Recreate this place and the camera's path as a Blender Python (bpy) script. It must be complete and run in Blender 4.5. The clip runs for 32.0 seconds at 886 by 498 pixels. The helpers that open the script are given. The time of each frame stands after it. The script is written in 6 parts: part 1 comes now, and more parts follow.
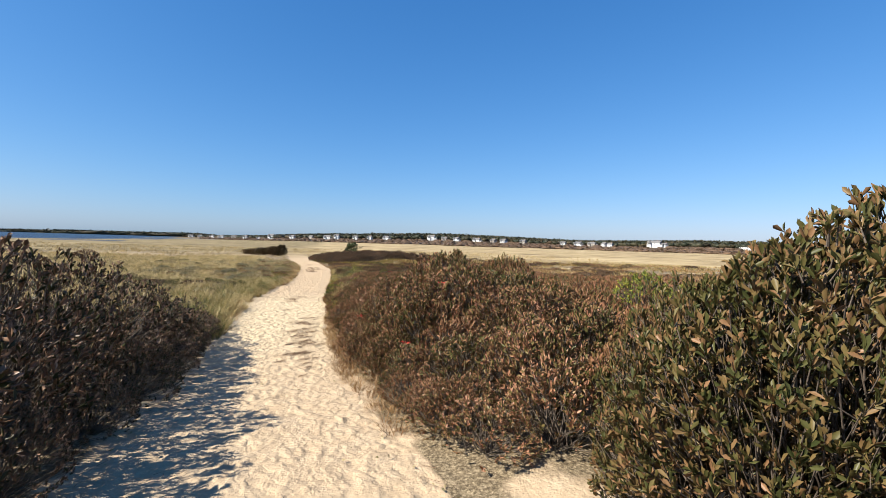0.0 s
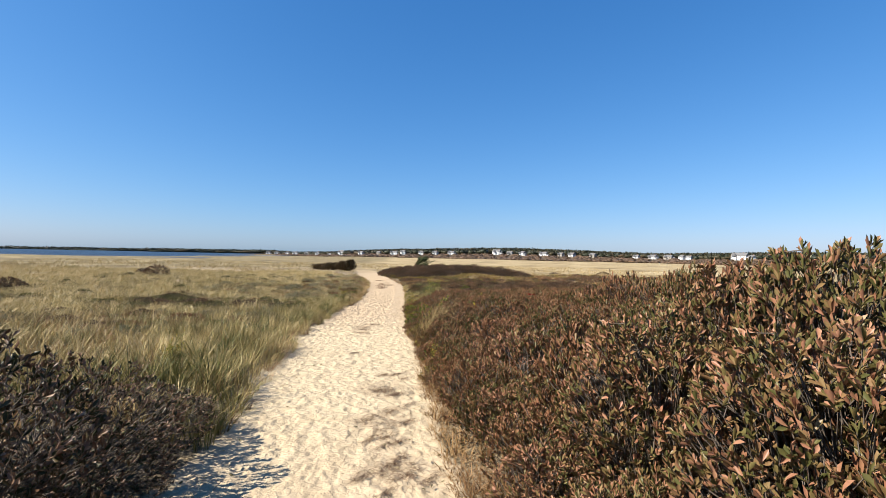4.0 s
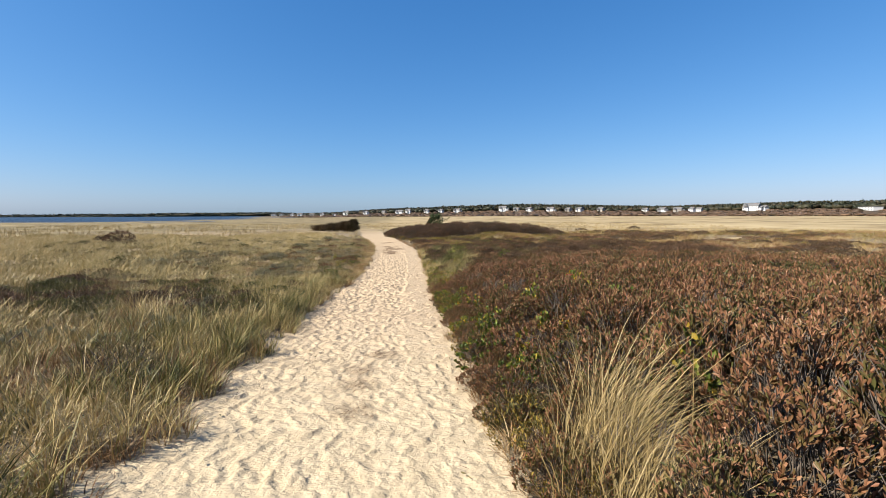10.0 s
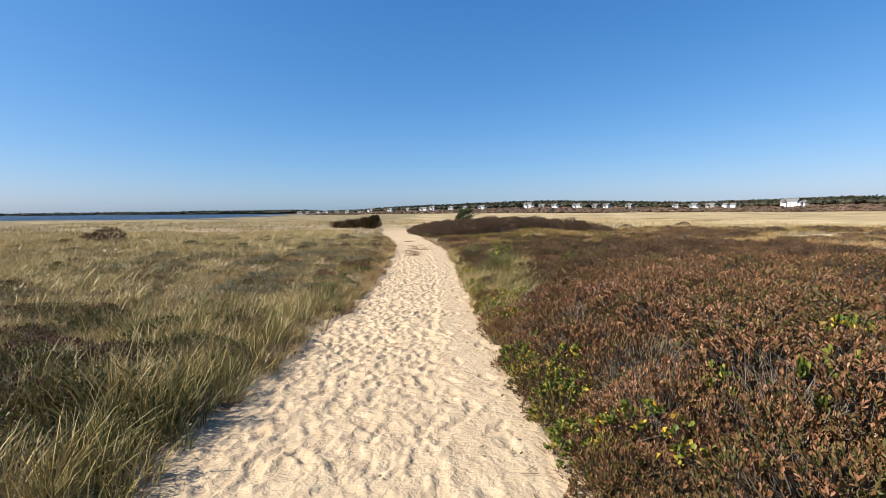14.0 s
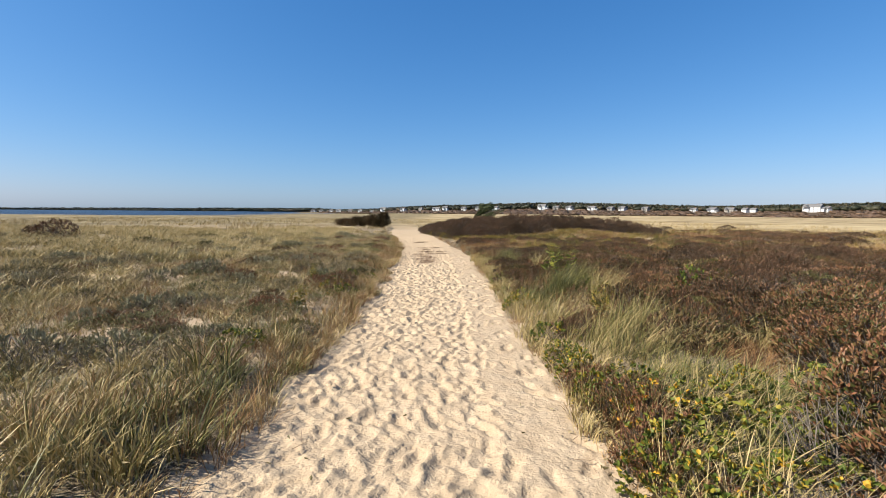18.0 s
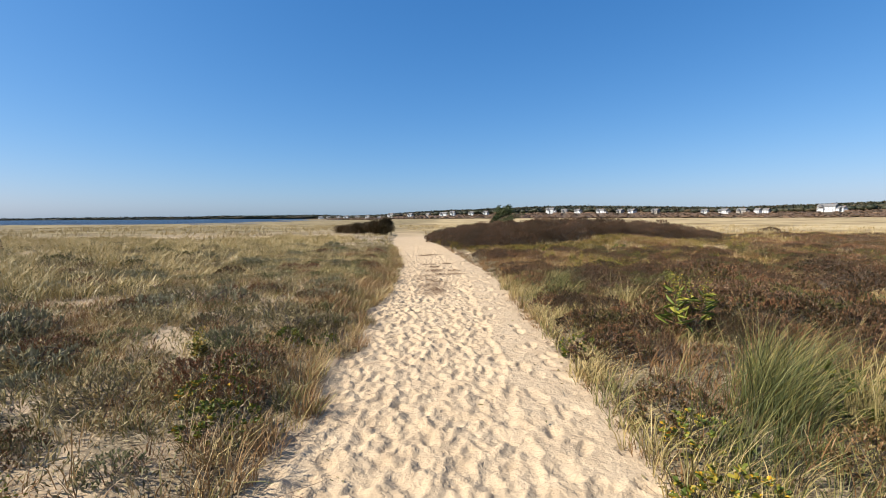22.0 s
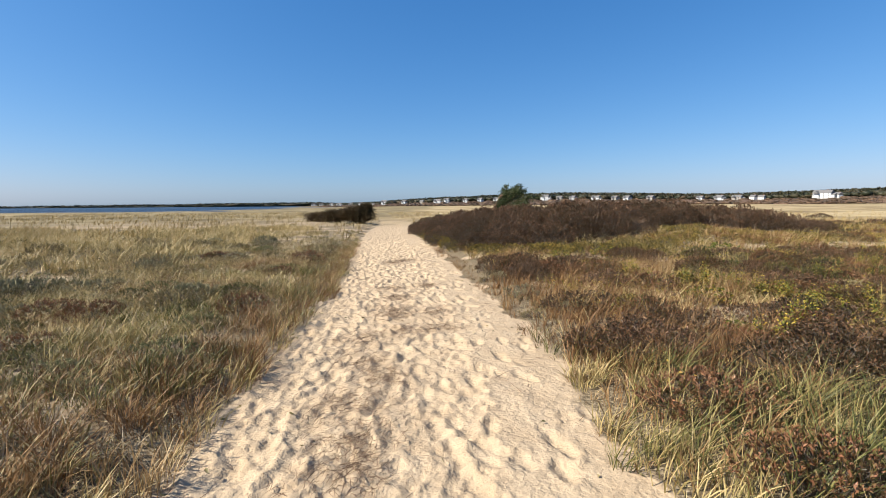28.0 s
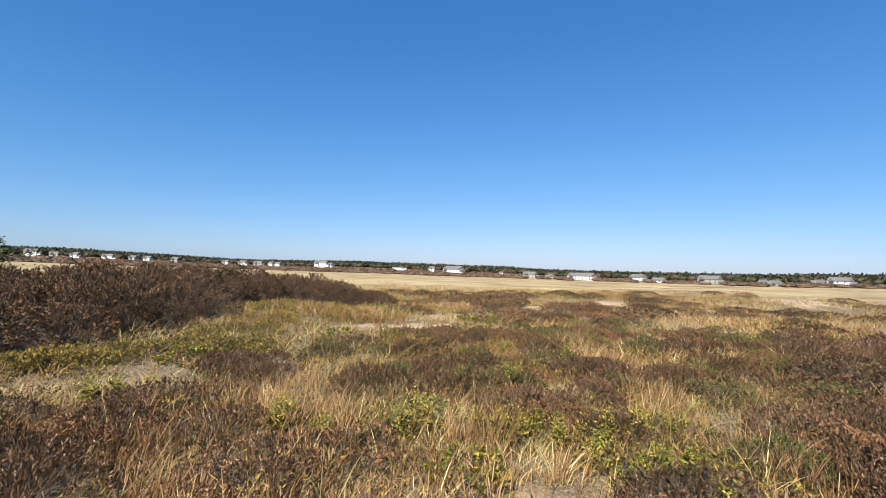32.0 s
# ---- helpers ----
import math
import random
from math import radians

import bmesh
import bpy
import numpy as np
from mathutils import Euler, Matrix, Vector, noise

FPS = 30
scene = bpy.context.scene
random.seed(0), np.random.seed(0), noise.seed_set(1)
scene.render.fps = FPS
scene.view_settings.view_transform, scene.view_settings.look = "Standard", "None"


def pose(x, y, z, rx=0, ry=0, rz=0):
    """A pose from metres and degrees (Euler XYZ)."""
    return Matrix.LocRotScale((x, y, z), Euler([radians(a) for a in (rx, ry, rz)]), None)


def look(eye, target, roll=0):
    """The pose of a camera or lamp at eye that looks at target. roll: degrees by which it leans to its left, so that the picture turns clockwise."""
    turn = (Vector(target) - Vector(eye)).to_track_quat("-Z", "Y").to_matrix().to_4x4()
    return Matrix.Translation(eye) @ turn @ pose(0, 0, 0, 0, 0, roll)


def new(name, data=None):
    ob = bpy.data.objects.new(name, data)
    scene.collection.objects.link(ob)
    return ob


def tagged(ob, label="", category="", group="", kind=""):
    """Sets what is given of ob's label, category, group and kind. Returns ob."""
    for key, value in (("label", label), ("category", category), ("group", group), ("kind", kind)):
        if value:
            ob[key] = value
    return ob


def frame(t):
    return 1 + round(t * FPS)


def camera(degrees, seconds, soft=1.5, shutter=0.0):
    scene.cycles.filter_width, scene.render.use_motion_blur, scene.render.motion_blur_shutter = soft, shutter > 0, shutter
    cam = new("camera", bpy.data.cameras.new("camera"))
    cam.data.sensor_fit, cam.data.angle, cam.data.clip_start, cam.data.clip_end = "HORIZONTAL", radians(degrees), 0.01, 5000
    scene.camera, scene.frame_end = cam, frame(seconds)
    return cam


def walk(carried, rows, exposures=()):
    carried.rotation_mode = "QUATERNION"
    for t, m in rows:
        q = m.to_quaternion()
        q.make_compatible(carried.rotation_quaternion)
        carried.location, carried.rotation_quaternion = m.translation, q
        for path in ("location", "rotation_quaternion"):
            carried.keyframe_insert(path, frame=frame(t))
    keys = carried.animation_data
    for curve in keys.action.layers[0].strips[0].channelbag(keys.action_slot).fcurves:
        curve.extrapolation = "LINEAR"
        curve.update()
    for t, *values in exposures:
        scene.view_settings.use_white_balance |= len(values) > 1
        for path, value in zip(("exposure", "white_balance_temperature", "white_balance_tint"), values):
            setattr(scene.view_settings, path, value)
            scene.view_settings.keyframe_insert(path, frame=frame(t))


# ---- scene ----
cam = camera(86.6, 32.0, soft=0.4)
PATH = [
    (0, (0.209, -1.485, 1.744), (0.741, 0.443, 1.72), 1.7),
    (0.5, (0.233, -0.875, 1.649), (0.729, 1.063, 1.64), 1.6),
    (1, (0.269, -0.286, 1.583), (0.722, 1.662, 1.594), 1.6),
    (1.5, (0.314, 0.286, 1.567), (0.743, 2.239, 1.597), 2.1),
    (2, (0.262, 0.851, 1.573), (0.653, 2.812, 1.621), 2.8),
    (2.5, (0.185, 1.435, 1.505), (0.546, 3.401, 1.575), 2.1),
    (3, (0.074, 2.052, 1.514), (0.396, 4.025, 1.592), 1.6),
    (3.5, (0.011, 2.672, 1.538), (0.299, 4.651, 1.599), 1.3),
    (4, (-0.021, 3.272, 1.529), (0.241, 5.255, 1.561), 1.2),
    (4.5, (-0.026, 3.84, 1.535), (0.211, 5.826, 1.544), 0.2),
    (6.5, (-0.006, 5.825, 1.549), (0.187, 7.814, 1.462), 0.0),
    (7, (-0.019, 6.405, 1.538), (0.167, 8.393, 1.433), 0.0),
    (7.5, (-0.075, 7.049, 1.528), (0.106, 9.036, 1.399), -0.3),
    (8, (-0.096, 7.695, 1.465), (0.093, 9.68, 1.319), -0.4),
    (8.5, (-0.126, 8.334, 1.443), (0.074, 10.318, 1.285), -0.3),
    (9, (-0.153, 8.935, 1.404), (0.061, 10.917, 1.251), -0.1),
    (9.5, (-0.129, 9.557, 1.416), (0.104, 11.537, 1.265), -0.4),
    (10, (-0.108, 10.156, 1.373), (0.131, 12.137, 1.227), -0.2),
    (10.5, (-0.115, 10.812, 1.336), (0.117, 12.794, 1.195), -0.4),
    (11, (-0.158, 11.424, 1.331), (0.057, 13.408, 1.196), -0.2),
    (11.5, (-0.128, 12.002, 1.322), (0.072, 13.988, 1.195), -0.5),
    (12, (-0.171, 12.585, 1.334), (0.01, 14.572, 1.203), -0.5),
    (12.5, (-0.164, 13.154, 1.267), (0.012, 15.141, 1.128), -0.4),
    (13, (-0.175, 13.802, 1.22), (-0.008, 15.789, 1.07), -0.5),
    (13.5, (-0.108, 14.424, 1.175), (0.047, 16.412, 1.023), -0.5),
    (14, (-0.045, 15.112, 1.161), (0.092, 17.101, 1.003), -0.4),
    (14.5, (-0.01, 15.807, 1.104), (0.112, 17.797, 0.947), -0.4),
    (16.5, (0.048, 18.699, 0.98), (0.146, 20.69, 0.824), 0.4),
    (17, (0.053, 19.361, 0.927), (0.145, 21.352, 0.773), 0.4),
    (17.5, (-0.012, 20.016, 0.875), (0.073, 22.009, 0.726), 0.5),
    (18, (-0.008, 20.652, 0.865), (0.078, 22.644, 0.709), 0.5),
    (18.5, (0.011, 21.335, 0.835), (0.089, 23.327, 0.678), 0.7),
    (19, (0.062, 21.968, 0.811), (0.125, 23.961, 0.658), 0.8),
    (19.5, (0.129, 22.602, 0.803), (0.186, 24.596, 0.654), 0.8),
    (20, (0.146, 23.277, 0.815), (0.199, 25.271, 0.668), 0.7),
    (20.5, (0.18, 23.981, 0.835), (0.233, 25.975, 0.692), 0.3),
    (21, (0.109, 24.612, 0.844), (0.151, 26.607, 0.711), -0.1),
    (21.5, (0.097, 25.186, 0.836), (0.14, 27.181, 0.706), 0.0),
    (22, (0.042, 25.743, 0.84), (0.095, 27.737, 0.705), -0.3),
    (22.5, (0.064, 26.383, 0.823), (0.121, 28.378, 0.686), -0.7),
    (23, (0.105, 26.979, 0.839), (0.166, 28.972, 0.694), -0.6),
    (23.5, (0.101, 27.54, 0.824), (0.159, 29.533, 0.675), -0.9),
    (24, (0.198, 28.083, 0.805), (0.254, 30.076, 0.647), -1.0),
    (24.5, (0.25, 28.644, 0.764), (0.305, 30.636, 0.596), -1.3),
    (26.5, (0.486, 31.395, 0.661), (0.504, 33.383, 0.444), -1.3),
    (27, (0.441, 32.062, 0.653), (0.446, 34.051, 0.438), -1.3),
    (27.5, (0.452, 32.665, 0.657), (0.45, 34.654, 0.444), -1.1),
    (28, (0.548, 33.289, 0.677), (0.625, 35.279, 0.488), -0.4),
    (28.5, (0.651, 33.863, 0.695), (0.992, 35.83, 0.569), 0.6),
    (29, (0.931, 34.422, 0.766), (1.621, 36.298, 0.701), 1.1),
    (29.5, (1.089, 34.953, 0.819), (2.121, 36.666, 0.823), 1.3),
    (30, (1.243, 35.499, 0.832), (2.482, 37.069, 0.883), 1.4),
    (30.5, (1.311, 36.037, 0.835), (2.678, 37.495, 0.903), 1.5),
    (31, (1.327, 36.561, 0.809), (2.8, 37.91, 0.9), 1.8),
    (31.5, (1.389, 37.072, 0.793), (2.956, 38.31, 0.889), 2.2),
    (32, (1.423, 37.61, 0.771), (3.071, 38.737, 0.877), 1.9),
]
walk(cam, [(t, look(eye, target, roll)) for t, eye, target, roll in PATH],
     exposures=((0.0, 1.18), (7.0, 1.15), (9.0, 1.09), (13.0, 1.07), (18.0, 1.03), (27.5, 1.02), (29.5, 1.12), (32.0, 1.13)))

# ---- sky, sun ----
SUN_AZ, SUN_EL = -102.0, 40.5          # degrees from +y towards +x, and above the horizon
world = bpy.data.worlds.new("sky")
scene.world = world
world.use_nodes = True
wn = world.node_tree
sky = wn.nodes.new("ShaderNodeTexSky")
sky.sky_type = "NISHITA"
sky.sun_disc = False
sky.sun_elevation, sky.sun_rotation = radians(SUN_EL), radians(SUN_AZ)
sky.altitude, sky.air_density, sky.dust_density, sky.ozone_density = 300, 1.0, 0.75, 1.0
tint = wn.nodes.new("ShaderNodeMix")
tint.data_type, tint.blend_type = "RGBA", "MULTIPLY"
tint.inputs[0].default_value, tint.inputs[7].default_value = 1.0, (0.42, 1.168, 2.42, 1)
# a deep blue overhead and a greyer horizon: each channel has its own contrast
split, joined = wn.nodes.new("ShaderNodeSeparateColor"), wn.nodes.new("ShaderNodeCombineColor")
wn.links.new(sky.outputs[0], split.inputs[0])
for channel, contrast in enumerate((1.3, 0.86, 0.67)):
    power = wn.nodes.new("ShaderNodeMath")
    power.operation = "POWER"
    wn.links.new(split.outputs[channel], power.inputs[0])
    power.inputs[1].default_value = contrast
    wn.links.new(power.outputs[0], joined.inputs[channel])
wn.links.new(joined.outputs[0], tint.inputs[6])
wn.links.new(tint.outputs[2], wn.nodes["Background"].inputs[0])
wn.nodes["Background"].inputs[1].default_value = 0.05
sun = new("sun", bpy.data.lights.new("sun", "SUN"))
sun.data.energy, sun.data.angle, sun.data.color = 5.0, radians(0.53), (1.0, 0.94, 0.84)
ce = math.cos(radians(SUN_EL))
sun.matrix_world = look((1000 * math.sin(radians(SUN_AZ)) * ce, 1000 * math.cos(radians(SUN_AZ)) * ce, 1000 * math.sin(radians(SUN_EL))), (0, 0, 0))

# ---- materials ----
def nodes_of(name):
    m = bpy.data.materials.new(name)
    m.use_nodes = True
    return m, m.node_tree, m.node_tree.nodes["Principled BSDF"]


def ramp(tree, stops, where, smooth=True):
    r = tree.nodes.new("ShaderNodeValToRGB")
    r.color_ramp.interpolation = "LINEAR" if smooth else "CONSTANT"
    e = r.color_ramp.elements
    while len(e) < len(stops):
        e.new(0.5)
    for k, (p, c) in enumerate(stops):
        e[k].position, e[k].color = p, (*c, 1)
    tree.links.new(where, r.inputs[0])
    return r.outputs[0]


def noise_of(tree, scale, detail=4.0, rough=0.6, coords="Object"):
    tc = tree.nodes.new("ShaderNodeTexCoord")
    n = tree.nodes.new("ShaderNodeTexNoise")
    n.inputs["Scale"].default_value, n.inputs["Detail"].default_value, n.inputs["Roughness"].default_value = scale, detail, rough
    tree.links.new(tc.outputs[coords], n.inputs["Vector"])
    return n.outputs[0]


def mix(tree, kind, fac, a, b):
    m = tree.nodes.new("ShaderNodeMix")
    m.data_type, m.blend_type = "RGBA", kind
    for slot, v in ((0, fac), (6, a), (7, b)):
        if isinstance(v, (int, float)):
            m.inputs[slot].default_value = v
        elif isinstance(v, tuple):
            m.inputs[slot].default_value = (*v, 1)
        else:
            tree.links.new(v, m.inputs[slot])
    return m.outputs[2]


def bump(tree, bsdf, height, strength, distance):
    b = tree.nodes.new("ShaderNodeBump")
    b.inputs["Strength"].default_value, b.inputs["Distance"].default_value = strength, distance
    tree.links.new(height, b.inputs["Height"])
    tree.links.new(b.outputs[0], bsdf.inputs["Normal"])


def foliage(name, stops, glow=0.2, rough=0.5, patch=0.35, size=1.2, clump=0.0, tuft=False):
    """Leaves or blades: every one its own colour, drifting from patch to patch, partly letting light through."""
    m, tree, bsdf = nodes_of(name)
    g = tree.nodes.new("ShaderNodeNewGeometry")
    shift = tree.nodes.new("ShaderNodeMath")
    shift.operation = "MULTIPLY_ADD"
    pos = tree.nodes.new("ShaderNodeTexNoise")
    pos.inputs["Scale"].default_value, pos.inputs["Detail"].default_value = size, 3.0
    tree.links.new(g.outputs["Position"], pos.inputs["Vector"])
    tree.links.new(pos.outputs[0], shift.inputs[0])
    shift.inputs[1].default_value = patch * 3
    add = tree.nodes.new("ShaderNodeMath")
    add.operation = "MULTIPLY_ADD"
    tree.links.new(g.outputs["Random Per Island"], add.inputs[0])
    add.inputs[1].default_value = 1.0 - patch - clump
    add.inputs[2].default_value = -patch
    if clump:
        if tuft:
            own = tree.nodes.new("ShaderNodeAttribute")
            own.attribute_name = "tone"
        else:
            own = tree.nodes.new("ShaderNodeObjectInfo")
        each = tree.nodes.new("ShaderNodeMath")
        each.operation = "MULTIPLY_ADD"
        tree.links.new(own.outputs["Fac" if tuft else "Random"], each.inputs[0])
        each.inputs[1].default_value, each.inputs[2].default_value = clump, -patch
        tree.links.new(each.outputs[0], add.inputs[2])
    tree.links.new(add.outputs[0], shift.inputs[2])
    colour = ramp(tree, stops, shift.outputs[0])
    vein = noise_of(tree, 60.0, 3.0)
    colour = mix(tree, "MULTIPLY", 0.35, colour, ramp(tree, [(0.3, (0.55, 0.5, 0.45)), (0.7, (1.15, 1.15, 1.15))], vein))
    tree.links.new(colour, bsdf.inputs["Base Color"])
    bsdf.inputs["Roughness"].default_value = rough
    bsdf.inputs["Specular IOR Level"].default_value = 0.18
    tl = tree.nodes.new("ShaderNodeBsdfTranslucent")
    tree.links.new(colour, tl.inputs["Color"])
    mx = tree.nodes.new("ShaderNodeMixShader")
    mx.inputs[0].default_value = 0.5 * glow
    tree.links.new(bsdf.outputs[0], mx.inputs[1])
    tree.links.new(tl.outputs[0], mx.inputs[2])
    tree.links.new(mx.outputs[0], tree.nodes["Material Output"].inputs[0])
    return m


def plain(name, a, b, scale=8.0, rough=0.8, relief=0.2, depth=0.01):
    """A surface of two tones with fine relief."""
    m, tree, bsdf = nodes_of(name)
    n = noise_of(tree, scale)
    tree.links.new(ramp(tree, [(0.3, a), (0.7, b)], n), bsdf.inputs["Base Color"])
    bsdf.inputs["Roughness"].default_value = rough
    bump(tree, bsdf, noise_of(tree, scale * 6), relief, depth)
    return m


M_BAY = foliage("bayberry_leaf", [(0.0, (0.024, 0.034, 0.011)), (0.3, (0.067, 0.066, 0.021)), (0.52, (0.132, 0.094, 0.036)), (0.72, (0.188, 0.103, 0.05)), (0.9, (0.245, 0.145, 0.073)), (1.0, (0.365, 0.257, 0.145))], rough=0.42, patch=0.17, clump=0.2)
M_HEDGE = foliage("mixed_bayberry_leaf", [(0.0, (0.025, 0.035, 0.012)), (0.28, (0.092, 0.086, 0.028)), (0.5, (0.19, 0.122, 0.052)), (0.68, (0.262, 0.122, 0.071)), (0.88, (0.335, 0.18, 0.105)), (1.0, (0.48, 0.34, 0.22))], rough=0.38, patch=0.17, clump=0.22)
M_RED = foliage("red_brown_leaf", [(0.0, (0.0183, 0.0282, 0.00913)), (0.24, (0.0706, 0.0714, 0.0208)), (0.43, (0.149, 0.093, 0.0382)), (0.63, (0.21, 0.093, 0.049)), (0.85, (0.285, 0.15, 0.08)), (1.0, (0.531, 0.382, 0.224))], rough=0.42, patch=0.22, size=1.3, clump=0.24)
M_DARK = foliage("dark_shrub_leaf", [(0.0, (0.014, 0.017, 0.008)), (0.3, (0.053, 0.04, 0.019)), (0.6, (0.12, 0.064, 0.035)), (0.85, (0.228, 0.127, 0.07)), (1.0, (0.41, 0.285, 0.165))], rough=0.36, patch=0.2, clump=0.22)
M_OLIVE = foliage("dark_olive_leaf", [(0.0, (0.0249, 0.0349, 0.0116)), (0.35, (0.0706, 0.0764, 0.0232)), (0.65, (0.137, 0.12, 0.0382)), (0.88, (0.241, 0.174, 0.0622)), (1.0, (0.373, 0.274, 0.116))], patch=0.2, clump=0.2)
M_GREENDARK = foliage("dark_green_leaf", [(0.0, (0.014, 0.022, 0.008)), (0.34, (0.046, 0.044, 0.018)), (0.56, (0.125, 0.07, 0.042)), (0.8, (0.25, 0.155, 0.10)), (1.0, (0.43, 0.34, 0.26))], glow=0.12, rough=0.4, patch=0.2, clump=0.15)
M_ROSE = foliage("rose_leaf", [(0.0, (0.03, 0.05, 0.011)), (0.35, (0.08, 0.11, 0.02)), (0.62, (0.15, 0.16, 0.026)), (0.76, (0.31, 0.232, 0.033)), (0.88, (0.548, 0.299, 0.025)), (1.0, (0.415, 0.108, 0.025))], patch=0.18, clump=0.22)
M_LIME = foliage("yellow_green_bush_leaf", [(0.0, (0.0498, 0.0747, 0.0149)), (0.5, (0.141, 0.166, 0.0291)), (0.8, (0.282, 0.266, 0.0415)), (1.0, (0.432, 0.349, 0.0581))], patch=0.2, clump=0.1)
M_GOLDROD = foliage("goldenrod_leaf", [(0.0, (0.0664, 0.0913, 0.0166)), (0.5, (0.166, 0.166, 0.0291)), (0.8, (0.398, 0.282, 0.0415)), (1.0, (0.498, 0.349, 0.0581))], patch=0.2)
M_FORB = foliage("yellow_green_leaf", [(0.0, (0.035, 0.042, 0.013)), (0.32, (0.10, 0.088, 0.022)), (0.58, (0.21, 0.152, 0.036)), (0.85, (0.36, 0.25, 0.056)), (1.0, (0.33, 0.125, 0.04))], patch=0.25)
M_DULL = foliage("dull_dry_leaf", [(0.0, (0.0456, 0.0432, 0.0199)), (0.3, (0.137, 0.116, 0.0515)), (0.55, (0.249, 0.199, 0.0954)), (0.8, (0.357, 0.286, 0.154)), (1.0, (0.498, 0.423, 0.282))], patch=0.2, clump=0.3)
M_PINE = foliage("pine_needle", [(0.0, (0.013, 0.028, 0.009)), (0.5, (0.042, 0.06, 0.018)), (0.8, (0.085, 0.088, 0.028)), (1.0, (0.13, 0.115, 0.042))], glow=0.1, patch=0.3)
M_JUNIPER = foliage("juniper_leaf", [(0.0, (0.0249, 0.0266, 0.0124)), (0.4, (0.0706, 0.0515, 0.0249)), (0.75, (0.141, 0.0913, 0.0456)), (1.0, (0.224, 0.145, 0.0747))], glow=0.12, patch=0.3, clump=0.35)
M_GRASS = foliage("beach_grass_blade", [(0.0, (0.052, 0.06, 0.019)), (0.18, (0.15, 0.142, 0.043)), (0.35, (0.27, 0.212, 0.082)), (0.56, (0.41, 0.31, 0.137)), (0.8, (0.53, 0.415, 0.216)), (1.0, (0.623, 0.523, 0.332))], glow=0.15, patch=0.2, size=0.6, clump=0.38, tuft=True)
M_STRAW = foliage("straw_blade", [(0.0, (0.0996, 0.0706, 0.0291)), (0.4, (0.274, 0.199, 0.083)), (0.7, (0.432, 0.332, 0.166)), (1.0, (0.581, 0.473, 0.282))], glow=0.18, patch=0.25, size=0.2, clump=0.4, tuft=True)
M_LITTER = foliage("bleached_straw_blade", [(0.0, (0.124, 0.0954, 0.0564)), (0.4, (0.29, 0.228, 0.137)), (0.75, (0.432, 0.353, 0.237)), (1.0, (0.548, 0.481, 0.373))], glow=0.1, patch=0.2, size=0.4, clump=0.4, tuft=True)
M_BLUE = foliage("bluestem_blade", [(0.0, (0.0581, 0.0332, 0.0191)), (0.35, (0.166, 0.0871, 0.0357)), (0.65, (0.29, 0.174, 0.0764)), (0.85, (0.432, 0.311, 0.154)), (1.0, (0.564, 0.448, 0.266))], glow=0.18, patch=0.2, size=0.6, clump=0.5, tuft=True)
M_CREEPER = foliage("scarlet_leaf", [(0.0, (0.083, 0.0116, 0.00996)), (0.6, (0.249, 0.0291, 0.0183)), (1.0, (0.373, 0.108, 0.0415))], glow=0.35, patch=0.2)
M_SAGE = foliage("dusty_green_leaf", [(0.0, (0.124, 0.118, 0.0664)), (0.6, (0.257, 0.237, 0.141)), (1.0, (0.415, 0.378, 0.266))], glow=0.25, rough=0.8, patch=0.2, clump=0.3)
M_CUSHION = foliage("cushion_leaf", [(0.0, (0.04, 0.05, 0.018)), (0.35, (0.135, 0.14, 0.055)), (0.65, (0.24, 0.235, 0.11)), (0.88, (0.37, 0.335, 0.185)), (1.0, (0.50, 0.43, 0.26))], rough=0.7, patch=0.2, clump=0.3)
M_TWIG = plain("grey_brown_twig", (0.0498, 0.0373, 0.0266), (0.129, 0.0979, 0.0706), 30.0)
M_BARE = plain("silver_grey_twig", (0.08, 0.064, 0.048), (0.185, 0.15, 0.118), 30.0)
M_DRY = plain("dry_brown_stalk", (0.083, 0.0456, 0.0249), (0.199, 0.116, 0.0622), 30.0)
M_WOODS = foliage("far_wood_crown", [(0.0, (0.0166, 0.0224, 0.0124)), (0.5, (0.0349, 0.0365, 0.0183)), (0.8, (0.0622, 0.0481, 0.0249)), (1.0, (0.0996, 0.0664, 0.0373))], glow=0.0, size=0.02)
M_SCRUB = foliage("far_scrub_crown", [(0.0, (0.0498, 0.0373, 0.0208)), (0.5, (0.0996, 0.0622, 0.0373)), (1.0, (0.166, 0.104, 0.0622))], glow=0.0, size=0.02)
M_WHITE = plain("white_clapboard", (0.481, 0.481, 0.465), (0.598, 0.589, 0.564), 0.6)
M_SHINGLE = plain("grey_shingle_wall", (0.232, 0.207, 0.174), (0.315, 0.282, 0.241), 0.8)
M_ROOF = plain("grey_roof_shingle", (0.083, 0.083, 0.083), (0.166, 0.158, 0.149), 0.8)
M_BRICK = plain("chimney_brick", (0.183, 0.083, 0.0581), (0.266, 0.141, 0.0996), 4.0)
M_PANE, _t, _b = nodes_of("far_window_pane")
_b.inputs["Base Color"].default_value, _b.inputs["Roughness"].default_value = (0.03, 0.04, 0.05, 1), 0.08


